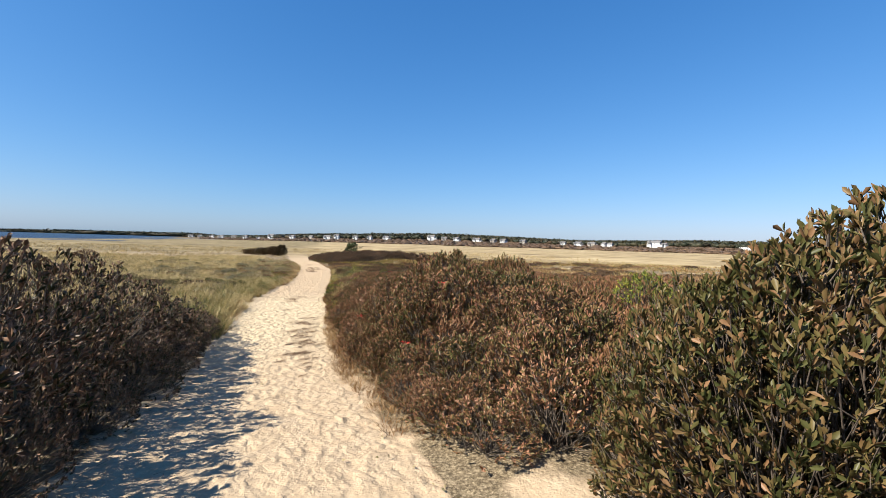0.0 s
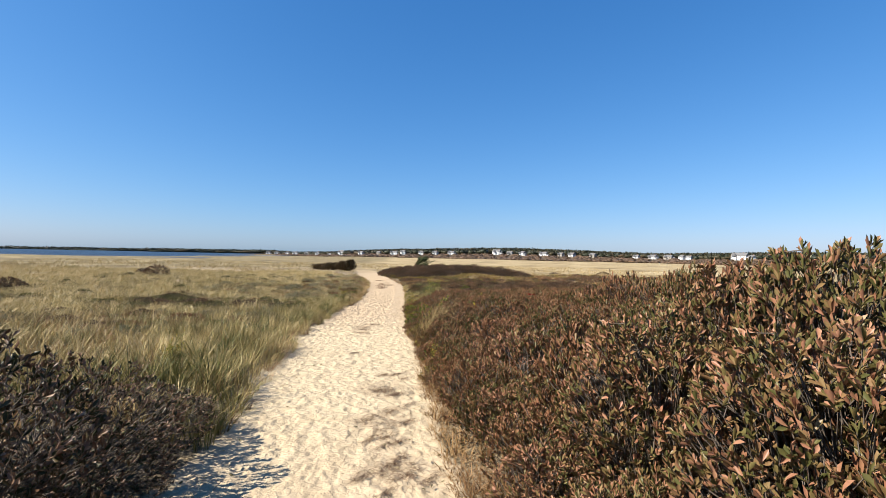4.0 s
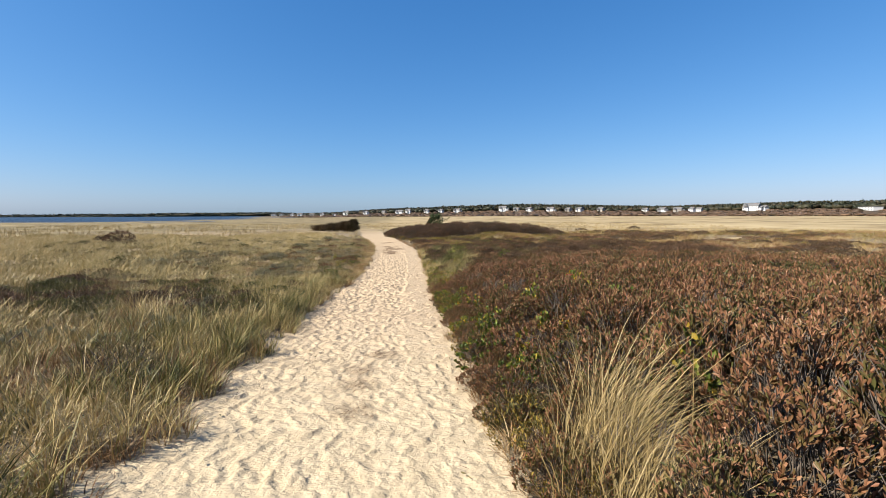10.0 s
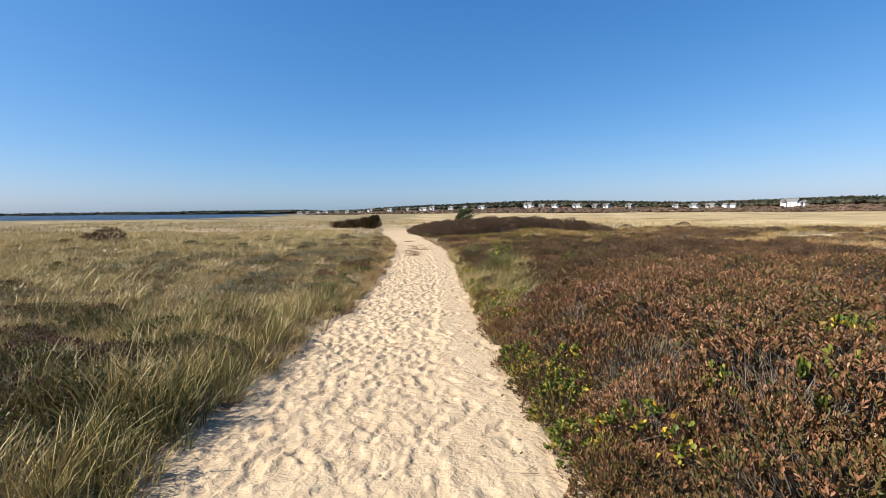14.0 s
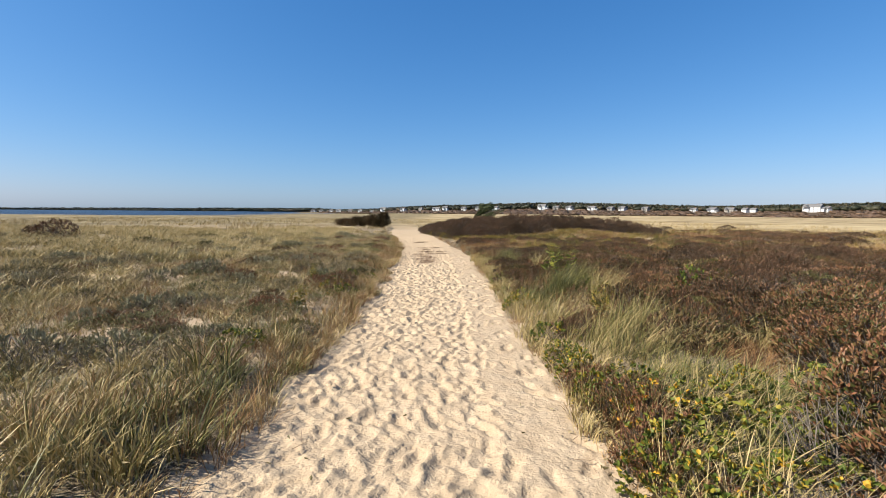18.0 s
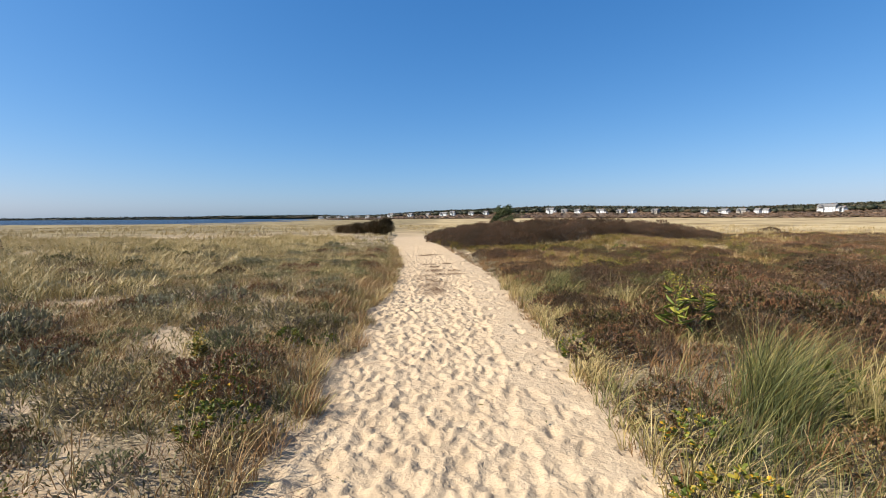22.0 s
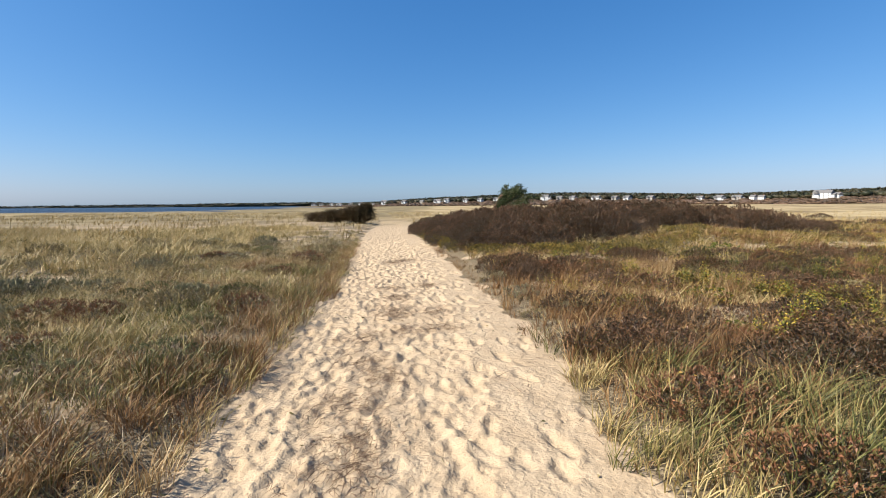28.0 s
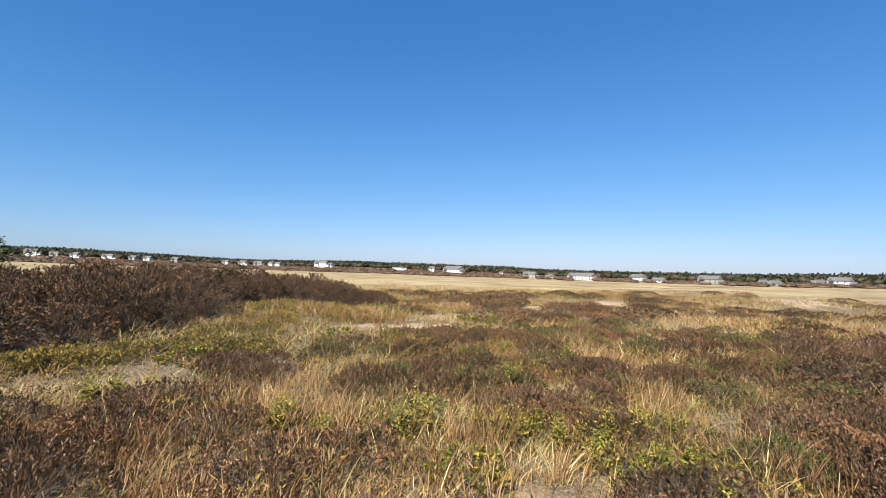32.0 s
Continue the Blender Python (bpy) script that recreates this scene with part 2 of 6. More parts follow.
def ground_material():
    m, tree, bsdf = nodes_of("dune_ground")
    at = tree.nodes.new("ShaderNodeAttribute")
    at.attribute_name = "cover"
    far = tree.nodes.new("ShaderNodeAttribute")
    far.attribute_name = "meadow"
    mid, fine = noise_of(tree, 5.0), noise_of(tree, 90.0, 5.0, 0.7)
    sand = ramp(tree, [(0.25, (0.347, 0.257, 0.162)), (0.5, (0.387, 0.294, 0.191)), (0.8, (0.428, 0.333, 0.224))], mid)
    sand = mix(tree, "MULTIPLY", 0.5, sand, ramp(tree, [(0.3, (0.78, 0.74, 0.7)), (0.62, (1.08, 1.08, 1.08))], fine))
    hard = tree.nodes.new("ShaderNodeAttribute")
    hard.attribute_name = "packed"
    sand = mix(tree, "MIX", hard.outputs["Fac"], sand, ramp(tree, [(0.25, (0.388, 0.305, 0.192)), (0.5, (0.426, 0.337, 0.216)), (0.8, (0.464, 0.373, 0.248))], mid))
    thatch = ramp(tree, [(0.32, (0.0349, 0.0241, 0.0149)), (0.48, (0.124, 0.093, 0.0548)), (0.66, (0.349, 0.278, 0.178))], noise_of(tree, 38.0, 7.0, 0.75))
    patch = noise_of(tree, 0.05, 6.0, 0.65)
    gold = ramp(tree, [(0.34, (0.133, 0.0954, 0.0498)), (0.46, (0.266, 0.199, 0.104)), (0.6, (0.373, 0.29, 0.158)), (0.72, (0.457, 0.369, 0.216))], patch)
    base = mix(tree, "MIX", at.outputs["Fac"], sand, thatch)
    side = tree.nodes.new("ShaderNodeAttribute")
    side.attribute_name = "olive"
    dune = ramp(tree, [(0.34, (0.0913, 0.0706, 0.0349)), (0.48, (0.166, 0.129, 0.0664)), (0.6, (0.249, 0.195, 0.104)), (0.74, (0.349, 0.282, 0.166))], noise_of(tree, 0.09, 7.0, 0.7))
    base = mix(tree, "MIX", far.outputs["Fac"], base, mix(tree, "MIX", side.outputs["Fac"], gold, dune))
    wood = tree.nodes.new("ShaderNodeAttribute")
    wood.attribute_name = "woodland"
    base = mix(tree, "MIX", wood.outputs["Fac"], base, ramp(tree, [(0.35, (0.0498, 0.0373, 0.0216)), (0.65, (0.124, 0.083, 0.0498))], noise_of(tree, 0.08)))
    tree.links.new(base, bsdf.inputs["Base Color"])
    bsdf.inputs["Roughness"].default_value = 0.95
    bsdf.inputs["Specular IOR Level"].default_value = 0.15
    add = tree.nodes.new("ShaderNodeMath")
    add.operation = "MULTIPLY_ADD"
    tree.links.new(noise_of(tree, 26.0, 5.0, 0.65), add.inputs[0])
    add.inputs[1].default_value = 1.6
    tree.links.new(fine, add.inputs[2])
    crust = tree.nodes.new("ShaderNodeMath")
    crust.operation = "MULTIPLY_ADD"
    tree.links.new(noise_of(tree, 11.0, 2.5, 0.55), crust.inputs[0])
    crust.inputs[1].default_value = 1.8
    tree.links.new(add.outputs[0], crust.inputs[2])
    last = crust.outputs[0]
    for scale, tall in ((7.0, 1.6), (13.0, 1.1), (24.0, 0.6)):
        step = ramp(tree, [(0.455, (0, 0, 0)), (0.525, (1, 1, 1))], noise_of(tree, scale, 2.5, 0.55))
        more = tree.nodes.new("ShaderNodeMath")
        more.operation = "MULTIPLY_ADD"
        tree.links.new(step, more.inputs[0])
        more.inputs[1].default_value = tall
        tree.links.new(last, more.inputs[2])
        last = more.outputs[0]
    bump(tree, bsdf, last, 0.42, 0.009)
    return m


def sea_material():
    m, tree, bsdf = nodes_of("sea_water")
    tree.links.new(ramp(tree, [(0.3, (0.0208, 0.0373, 0.0622)), (0.7, (0.0332, 0.0581, 0.0913))], noise_of(tree, 0.01)), bsdf.inputs["Base Color"])
    bsdf.inputs["Roughness"].default_value = 0.45
    bsdf.inputs["Specular IOR Level"].default_value = 0.12
    bump(tree, bsdf, noise_of(tree, 0.4, 6.0, 0.7), 1.0, 1.5)
    return m


M_GROUND, M_SEA = ground_material(), sea_material()

# ---- mesh helpers ----
def mesh_of(name, verts, faces, material, smooth=False):
    verts, faces = np.asarray(verts, np.float32), np.asarray(faces, np.int32)
    me = bpy.data.meshes.new(name)
    k = faces.shape[1]
    me.vertices.add(len(verts))
    me.vertices.foreach_set("co", verts.ravel())
    me.loops.add(faces.size)
    me.loops.foreach_set("vertex_index", faces.ravel())
    me.polygons.add(len(faces))
    me.polygons.foreach_set("loop_start", np.arange(0, faces.size, k, dtype=np.int32))
    if smooth:
        me.polygons.foreach_set("use_smooth", np.ones(len(faces), bool))
    me.materials.append(material)
    me.update(calc_edges=True)
    me.validate()
    return me


def part(name, data, parent, label=""):
    ob = new(name, data)
    ob.parent = parent
    return tagged(ob, label)


def bm_mesh(name, bm, material):
    me = bpy.data.meshes.new(name)
    bm.to_mesh(me)
    bm.free()
    me.materials.append(material)
    return me


def unit(v):
    return v / np.maximum(np.linalg.norm(v, axis=-1, keepdims=True), 1e-9)


def lattice(x, y, scale, seed=0):
    """Smooth value noise in 0..1 for arrays of places."""
    x, y = np.asarray(x, float) / scale + 37.1 * seed, np.asarray(y, float) / scale - 11.7 * seed
    i, j = np.floor(x), np.floor(y)
    u, v = x - i, y - j
    u, v = u * u * (3 - 2 * u), v * v * (3 - 2 * v)

    def h(a, b):
        s = np.sin(a * 127.1 + b * 311.7 + seed * 74.7) * 43758.5453
        return s - np.floor(s)

    return (h(i, j) * (1 - u) + h(i + 1, j) * u) * (1 - v) + (h(i, j + 1) * (1 - u) + h(i + 1, j + 1) * u) * v


def leaves_mesh(base, way, length, width, rng, fold=0.25, curl=0.15, simple=False):
    """Folded leaves, one island each: points, the way each grows, lengths and widths."""
    n = len(base)
    side = unit(np.cross(way, rng.normal(size=(n, 3))))
    nor = np.cross(side, way)
    L, W = np.broadcast_to(length, n)[:, None], np.broadcast_to(width, n)[:, None]
    tip = base + way * L - nor * L * curl
    if simple:
        mid = base + way * L * 0.6
        v = np.stack([base, mid + side * W * 0.5 + nor * W * fold, tip, mid - side * W * 0.5 + nor * W * fold], 1)
        f = np.array([[0, 1, 2], [0, 2, 3]])
    else:
        a, b = base + way * L * 0.38 + nor * L * 0.02, base + way * L * 0.74 - nor * L * curl * 0.4
        v = np.stack([base, a + side * W * 0.34 + nor * W * fold * 0.7, b + side * W * 0.5 + nor * W * fold, tip,
                      b - side * W * 0.5 + nor * W * fold, a - side * W * 0.34 + nor * W * fold * 0.7], 1)
        f = np.array([[0, 1, 2], [0, 2, 3], [0, 3, 4], [0, 4, 5]])
    k = v.shape[1]
    return v.reshape(-1, 3), (f[None] + (np.arange(n) * k)[:, None, None]).reshape(-1, 3)


def sticks_mesh(a, b, ra, rb):
    """Three-sided tapered sticks from a to b."""
    n = len(a)
    d = unit(b - a)
    s = unit(np.cross(d, np.array([0.31, 0.22, 0.92]) + 0 * d))
    t = np.cross(d, s)
    ring = [(math.cos(k * 2.0944), math.sin(k * 2.0944)) for k in range(3)]
    ra, rb = np.broadcast_to(ra, n)[:, None], np.broadcast_to(rb, n)[:, None]
    v = np.stack([a + ra * (c * s + q * t) for c, q in ring] + [b + rb * (c * s + q * t) for c, q in ring], 1).reshape(-1, 3)
    f = np.array([[0, 1, 4], [0, 4, 3], [1, 2, 5], [1, 5, 4], [2, 0, 3], [2, 3, 5]])
    return v, (f[None] + (np.arange(n) * 6)[:, None, None]).reshape(-1, 3)


def blades_mesh(base, length, width, lean, droop, rng):
    """Grass blades: three tapering lengths that bend over along lean."""
    n = len(base)
    L, W = np.broadcast_to(length, n)[:, None], np.broadcast_to(width, n)[:, None]
    ang = rng.uniform(0, 2 * np.pi, n)
    side = np.stack([np.cos(ang), np.sin(ang), 0 * ang], 1)
    rows = []
    for s, w in ((0.0, 0.8), (0.4, 1.0), (0.75, 0.65)):
        c = base + np.array([0, 0, 1.0]) * L * (s - 0.5 * droop[:, None] * s ** 2.2) + lean * L * s ** 1.7
        rows += [c - side * W * w / 2, c + side * W * w / 2]
    rows.append(base + np.array([0, 0, 1.0]) * L * (1 - 0.5 * droop[:, None]) + lean * L)
    v = np.stack(rows, 1).reshape(-1, 3)
    f = np.array([[0, 1, 3], [0, 3, 2], [2, 3, 5], [2, 5, 4], [4, 5, 6]])
    return v, (f[None] + (np.arange(n) * 7)[:, None, None]).reshape(-1, 3)


# ---- plan of the path and the ground ----
LEFT_EDGE = ((-6, 2.9, 6.4, 7.9, 8.8, 9.2, 9.5, 10, 11.4, 12, 13.1, 13.6, 14.2, 14.7, 15.25, 15.5, 15.9, 16.5, 18.2, 19.8, 21, 21.8, 22.7, 23.5, 24.4, 25.4, 26.2, 28.4, 29.2, 31, 32.6, 34.2, 36, 38.1, 40.2, 42.3, 45, 48.5, 59, 66, 75, 85, 94, 130),
             (-1.5, -1.4, -1.34, -1.34, -1.45, -1.68, -1.46, -1.56, -1.46, -1.56, -1.9, -1.5, -1.93, -1.78, -1.94, -1.68, -1.52, -1.68, -1.65, -1.5, -1.32, -1.55, -1.54, -1.15, -1.3, -1.28, -1.12, -1.04, -0.93, -0.93, -0.99, -0.97, -0.93, -0.96, -1.02, -1.14, -1.38, -1.75, -2.6, -2.95, -3.4, -4.2, -5.4, -9.0))
RIGHT_EDGE = ((-6, 1, 2, 3, 4.7, 6.3, 9, 10, 12, 14, 16, 18, 20, 23, 25.5, 27, 29.5, 31, 33, 35, 37, 38.5, 39.5, 43, 46, 50, 58, 66, 79, 85, 94, 130),
              (1.6, 1.3, 1.15, 0.95, 0.68, 0.57, 0.57, 0.68, 0.74, 0.72, 0.8, 0.91, 0.97, 1.15, 1.26, 1.35, 1.45, 1.55, 1.6, 1.62, 1.75, 1.68, 1.6, 1.3, 1.0, 0.55, 0.05, -0.3, -0.8, -1.4, -3.0, -7.5))
PROFILE = ((-6, -4, -1.5, -0.2, 1, 4, 8, 12, 14.6, 17.7, 20, 25, 31, 36, 44, 60, 72, 110, 300),
           (0.5, 0.4, 0.24, 0.08, 0.04, 0.03, 0.03, -0.1, -0.25, -0.36, -0.45, -0.67, -0.69, -0.72, -0.68, -0.8, -1.0, -1.2, -1.4))
SAND_SPOTS = ((1.75, 1.3, 0.4, 0.4), (10.6, 44.2, 1.7, 1.0), (15.0, 44.7, 2.8, 0.95), (13.0, 45.2, 1.2, 0.6), (22.0, 45.0, 3.6, 1.0), (28.5, 44.6, 3.0, 1.0), (48.0, 35.5, 11.0, 2.2), (70, 30, 25, 4),
              (3.85, 38.1, 0.32, 0.22), (2.5, 40.6, 0.3, 0.24), (2.9, 39.2, 0.3, 0.2), (4.3, 38.8, 0.3, 0.2), (5.4, 43.0, 0.45, 0.2), (1.8, 44.3, 0.26, 0.3), (-3.2, 34.5, 0.5, 0.3))


def left_edge(y):
    return np.interp(y, *LEFT_EDGE)


def right_edge(y):
    return np.interp(y, *RIGHT_EDGE)


def left_lobe(y):
    """Grass and sand bite into each other along the path's left side."""
    return ((lattice(y, 0 * y, 1.1, 16) - 0.5) * 0.12 + (lattice(y, 0 * y, 0.45, 17) - 0.5) * 0.2) * np.clip((np.asarray(y, float) - 7) / 3, 0, 1)


def on_path(x, y):
    """Metres inside the path's edge; negative outside."""
    wob = (lattice(x, y, 0.5, 3) - 0.5) * 0.28 + (lattice(x, y, 0.16, 4) - 0.5) * 0.14
    return np.minimum(x - left_edge(y) + left_lobe(y), right_edge(y) - x) + wob


def bare(x, y):
    """How bare the sand lies, 0 to 1."""
    b = np.clip(on_path(x, y) / 0.05 + 0.5, 0, 1)
    for cx, cy, rx, ry in SAND_SPOTS:
        q = np.hypot((x - cx) / rx, (y - cy) / ry) + (lattice(x, y, 0.9, 5) - 0.5) * 1.5 + (lattice(x, y, 0.25, 7) - 0.5) * 0.8
        b = np.maximum(b, np.clip((1.05 - q) / 0.25, 0, 1))
    dune = np.maximum(np.clip((-x - 4.5) / 4, 0, 1) * np.clip((y - 8) / 4, 0, 1), np.clip((-x - 1.7) / 1.5, 0, 1) * np.clip((y - 24) / 3, 0, 1))
    blown = 0.6 * lattice(x * 0.5, y, 1.7, 14) + 0.4 * lattice(x * 0.6, y, 0.6, 15)
    return np.maximum(b, dune * np.clip((blown - np.where(y < 23, 0.655, 0.715)) / 0.06, 0, 1))


def hill(x, y):
    r, a = np.hypot(x, y), np.degrees(np.arctan2(x, y))
    top = np.interp(a, (-180, -60, -18, -12, -4, 3, 8, 15, 24, 31, 38, 43, 52, 60, 66, 80, 100, 180), (3, 0, 0, 3, 6.5, 10, 14, 17, 14, 11, 12, 15, 12, 10, 5, 4, 4, 4))
    far = np.interp(a, (-180, -14, -4, 20, 45, 62, 100, 180), (1350, 1900, 1200, 1050, 960, 840, 645, 750))
    s = np.clip((r - far * 0.66) / (far * 0.5), 0, 1)
    return top * s * s * (3 - 2 * s)


def sea_side(x, y):
    """Metres past the shore line towards the water."""
    return np.minimum(np.minimum(y - 420 + 0.1 * (x + 200), -200 - 0.19 * (y - 430) - x), 2500 - y)


def height(x, y):
    x, y = np.asarray(x, float), np.asarray(y, float)
    z = np.interp(y, *PROFILE)
    side = np.clip(-np.minimum(x - left_edge(y), right_edge(y) - x), 0, None)
    z = z + 0.10 * np.clip(side / 0.7, 0, 1) + np.clip(side / 6, 0, 1) * ((lattice(x, y, 5.0, 1) - 0.45) * 0.28 + (lattice(x, y, 1.3, 2) - 0.5) * 0.08)
    z = z + np.clip((side - 15) / 60, 0, 1) * (lattice(x, y, 30, 6) - 0.5) * 0.9
    z = z + 0.45 * np.exp(-((x - 7) / 5.5) ** 2 - ((y - 49.5) / 4.0) ** 2)
    z = z - 2.2 * np.clip((y - 150) / 250, 0, 1) * np.clip((-x - 40) / 80, 0, 1)
    r = np.hypot(x, y)
    z = z - 0.5 * np.clip((r - 100) / 300, 0, 1) + hill(x, y)
    return z - 5.5 * np.clip(sea_side(x, y) / 30, 0, 1)


def outward(start, first, far, grow=1.2):
    """Ever wider steps from start out to the horizon."""
    out = [first]
    while sum(out) < far:
        out.append(out[-1] * grow)
    return start + np.cumsum(out)


def footprints(gx, gy):
    """Trodden sand over a strip that follows the path: gx from its middle line, gy along it."""
    rng = np.random.default_rng(5)
    add = np.zeros((len(gy), len(gx)))
    for k in range(27000):
        y = rng.uniform(-2.2, 48.0) if k > 5000 else rng.uniform(44.0, 80.0)
        loose = float(np.interp(y, (-2, 0, 2, 12, 15, 20, 24), (0.5, 0.4, 0.1, 0.12, 0.35, 0.8, 1.0)))
        half = 0.5 * float(right_edge(y) - left_edge(y))
        x = rng.uniform(0.02 - half, half - 0.02)
        if loose > 0.4 and x > 0.4 * half and rng.uniform() < 0.93:
            continue
        small = rng.uniform() > 0.25 + 0.65 * loose
        deep = (0.007 + 0.021 * loose) * rng.uniform(0.3, 1.2)
        if small:
            ln, wd, a, deep = rng.uniform(0.03, 0.075), rng.uniform(0.02, 0.04), rng.normal(-0.2, 0.7), deep * (0.5 if y > 15 else 0.72)
        else:
            ln, wd, a = rng.uniform(0.09, 0.15), rng.uniform(0.042, 0.065), rng.normal(-0.15, 0.3)
        i0, i1 = np.searchsorted(gx, (x - 0.24, x + 0.24))
        j0, j1 = np.searchsorted(gy, (y - 0.24, y + 0.24))
        X, Y = np.meshgrid(gx[i0:i1] - x, gy[j0:j1] - y)
        if not X.size:
            continue
        u, v = X * math.sin(a) + Y * math.cos(a), X * math.cos(a) - Y * math.sin(a)
        v = v + rng.uniform(-0.35, 0.35) * u * np.abs(u) / ln
        waist = 1 - 0.28 * np.exp(-((u / ln + 0.15) / 0.3) ** 2)
        q = np.sqrt((u / ln) ** 2 + (v / (wd * waist)) ** 2) + 0.12 * np.sin(31 * X + rng.uniform(0, 6)) * np.sin(37 * Y + rng.uniform(0, 6))
        press = 1 / (1 + np.clip(q, 0, 9) ** 9)
        floor = -deep * (1 + rng.uniform(-0.1, 0.55) * u / ln + rng.uniform(-0.3, 0.3) * v / wd)
        old = add[j0:j1, i0:i1]
        now = old * (1 - press) + (floor + 0.3 * old) * press
        rim = np.exp(-((q - 1.3) / 0.24) ** 2) * (1 - 0.5 * np.tanh(u / ln))
        add[j0:j1, i0:i1] = now + 0.42 * deep * rim * (1 - press)
    return np.clip(add, -0.06, 0.035)


def slump(z, gx, gy, steep=0.62, rounds=12):
    """Loose sand slides until no slope is steeper than it can hold."""
    for k in range(rounds):
        for axis, g_ in ((0, gy), (1, gx)):
            gap = np.diff(g_)
            gap = gap[:, None] if axis == 0 else gap[None]
            d = np.diff(z, axis=axis)
            over = np.sign(d) * np.maximum(np.abs(d) - steep * gap, 0) * 0.24
            if axis == 0:
                z[:-1] += over
                z[1:] -= over
            else:
                z[:, :-1] += over
                z[:, 1:] -= over
    return z


def heel_marks(z, gx, gy):
    """Fresh small dents with one steep wall, on top of the older, slumped prints."""
    rng = np.random.default_rng(6)
    for k in range(9000):
        y = rng.uniform(-2.2, 47.0)
        half = 0.5 * float(right_edge(y) - left_edge(y))
        x = rng.uniform(0.03 - half, half - 0.03)
        if y > 19 and x > 0.42 * half and rng.uniform() < 0.88:
            continue
        r, a = rng.uniform(0.025, 0.06), rng.normal(-1.2, 0.8)
        deep = float(np.interp(y, (0, 12, 20), (0.005, 0.0055, 0.007))) * rng.uniform(0.4, 1.3)
        i0, i1 = np.searchsorted(gx, (x - 0.1, x + 0.1))
        j0, j1 = np.searchsorted(gy, (y - 0.1, y + 0.1))
        X, Y = np.meshgrid(gx[i0:i1] - x, gy[j0:j1] - y)
        if X.size:
            u, v = X * math.sin(a) + Y * math.cos(a), X * math.cos(a) - Y * math.sin(a)
            q = np.hypot(u / r, v / (1.9 * r)) + 0.15 * np.sin(70 * X + k) * np.sin(60 * Y - k)
            z[j0:j1, i0:i1] -= deep * np.clip(0.55 + 0.55 * u / r, 0, 1) / (1 + np.clip(q, 0, 9) ** 10)
    return z


def build_ground():
    fx = np.arange(-1.5, 1.5, 0.0185)
    fy = np.concatenate([np.arange(-2.4, 37.0, 0.021), np.arange(37.0, 44.0, 0.03), np.arange(44.0, 52.0, 0.05), np.arange(52.0, 80.0, 0.1)])
    gx = np.concatenate([-outward(1.5, 0.05, 3200.0, 1.18)[::-1], fx, outward(1.5, 0.05, 3200.0, 1.13)])
    gy = np.concatenate([-2.4 - outward(0.0, 0.08, 3200.0)[::-1], fy, outward(80.0, 0.2, 3200.0)])
    X, Y = np.meshgrid(gx, gy)
    middle = 0.5 * (left_edge(Y) + right_edge(Y))
    X = X + middle * np.clip(1.5 - np.abs(X) / 40, 0, 1)
    Z = height(X, Y)
    i = np.searchsorted(gx, (fx[0] - 1e-6, fx[-1] + 1e-6))
    j = np.searchsorted(gy, (fy[0] - 1e-6, fy[-1] + 1e-6))
    strip = np.s_[j[0] : j[1], i[0] : i[1]]
    sx, sy = X[strip], Y[strip]
    inside = np.clip(on_path(sx, sy) / 0.2 + 0.4, 0.12, 1)
    loose = np.interp(sy, (-2, 2, 12, 16, 22), (0.6, 0.35, 0.4, 0.7, 1.0))
    relief = heel_marks(slump(footprints(fx, fy), fx, fy), fx, fy) * inside
    relief += ((lattice(sx, sy, 0.3, 8) - 0.5) * 0.012 + (lattice(sx, sy, 0.12, 9) - 0.5) * 0.008) * loose * np.maximum(inside, 0.5)
    crumbs = np.clip(lattice(sx, sy, 0.034, 10) + 0.5 * lattice(sx, sy, 0.2, 11) - 0.85, 0, 1) * 0.016 + (lattice(sx, sy, 0.055, 13) - 0.5) * 0.007
    Z[strip] += relief + crumbs * (0.4 + 0.6 * np.clip((16 - sy) / 6, 0, 1))
    verts = np.stack([X, Y, Z], -1).reshape(-1, 3)
    n, m = len(gx), len(gy)
    k = (np.arange(m - 1)[:, None] * n + np.arange(n - 1)[None]).ravel()
    me = mesh_of("ground", verts, np.stack([k, k + 1, k + n + 1, k + n], 1), M_GROUND, True)
    vx, vy = verts[:, 0].astype(float), verts[:, 1].astype(float)
    far = np.clip((np.hypot(vx, vy - 20) - 45) / 35, 0, 1)
    cover = 1 - bare(vx, vy) * (1 - far)
    left = np.clip((-vx - 1.3) / 0.5, 0, 1) * np.clip((vy - 19) / 5, 0, 1)
    thin = 0.55 * lattice(vx, vy, 0.45, 12) + 0.45 * lattice(vx, vy, 1.7, 18)
    cover *= 1 - 0.85 * left * np.clip((thin - 0.5) / 0.12, 0, 1)
    wood = np.clip((hill(vx, vy) - 0.15) / 0.4, 0, 1)
    olive = np.clip((-vx - 4 + 0.04 * vy) / 12, 0, 1)
    for key, value in (("cover", cover), ("meadow", far), ("woodland", wood), ("olive", olive), ("packed", np.interp(vy, (4.5, 8, 13.5, 18), (0, 1, 1, 0)))):
        me.attributes.new(key, "FLOAT", "POINT").data.foreach_set("value", value.astype(np.float32))
    tagged(new("ground", me), "pale footprinted sand path through dry dune grassland", "ground", kind="structure")


build_ground()

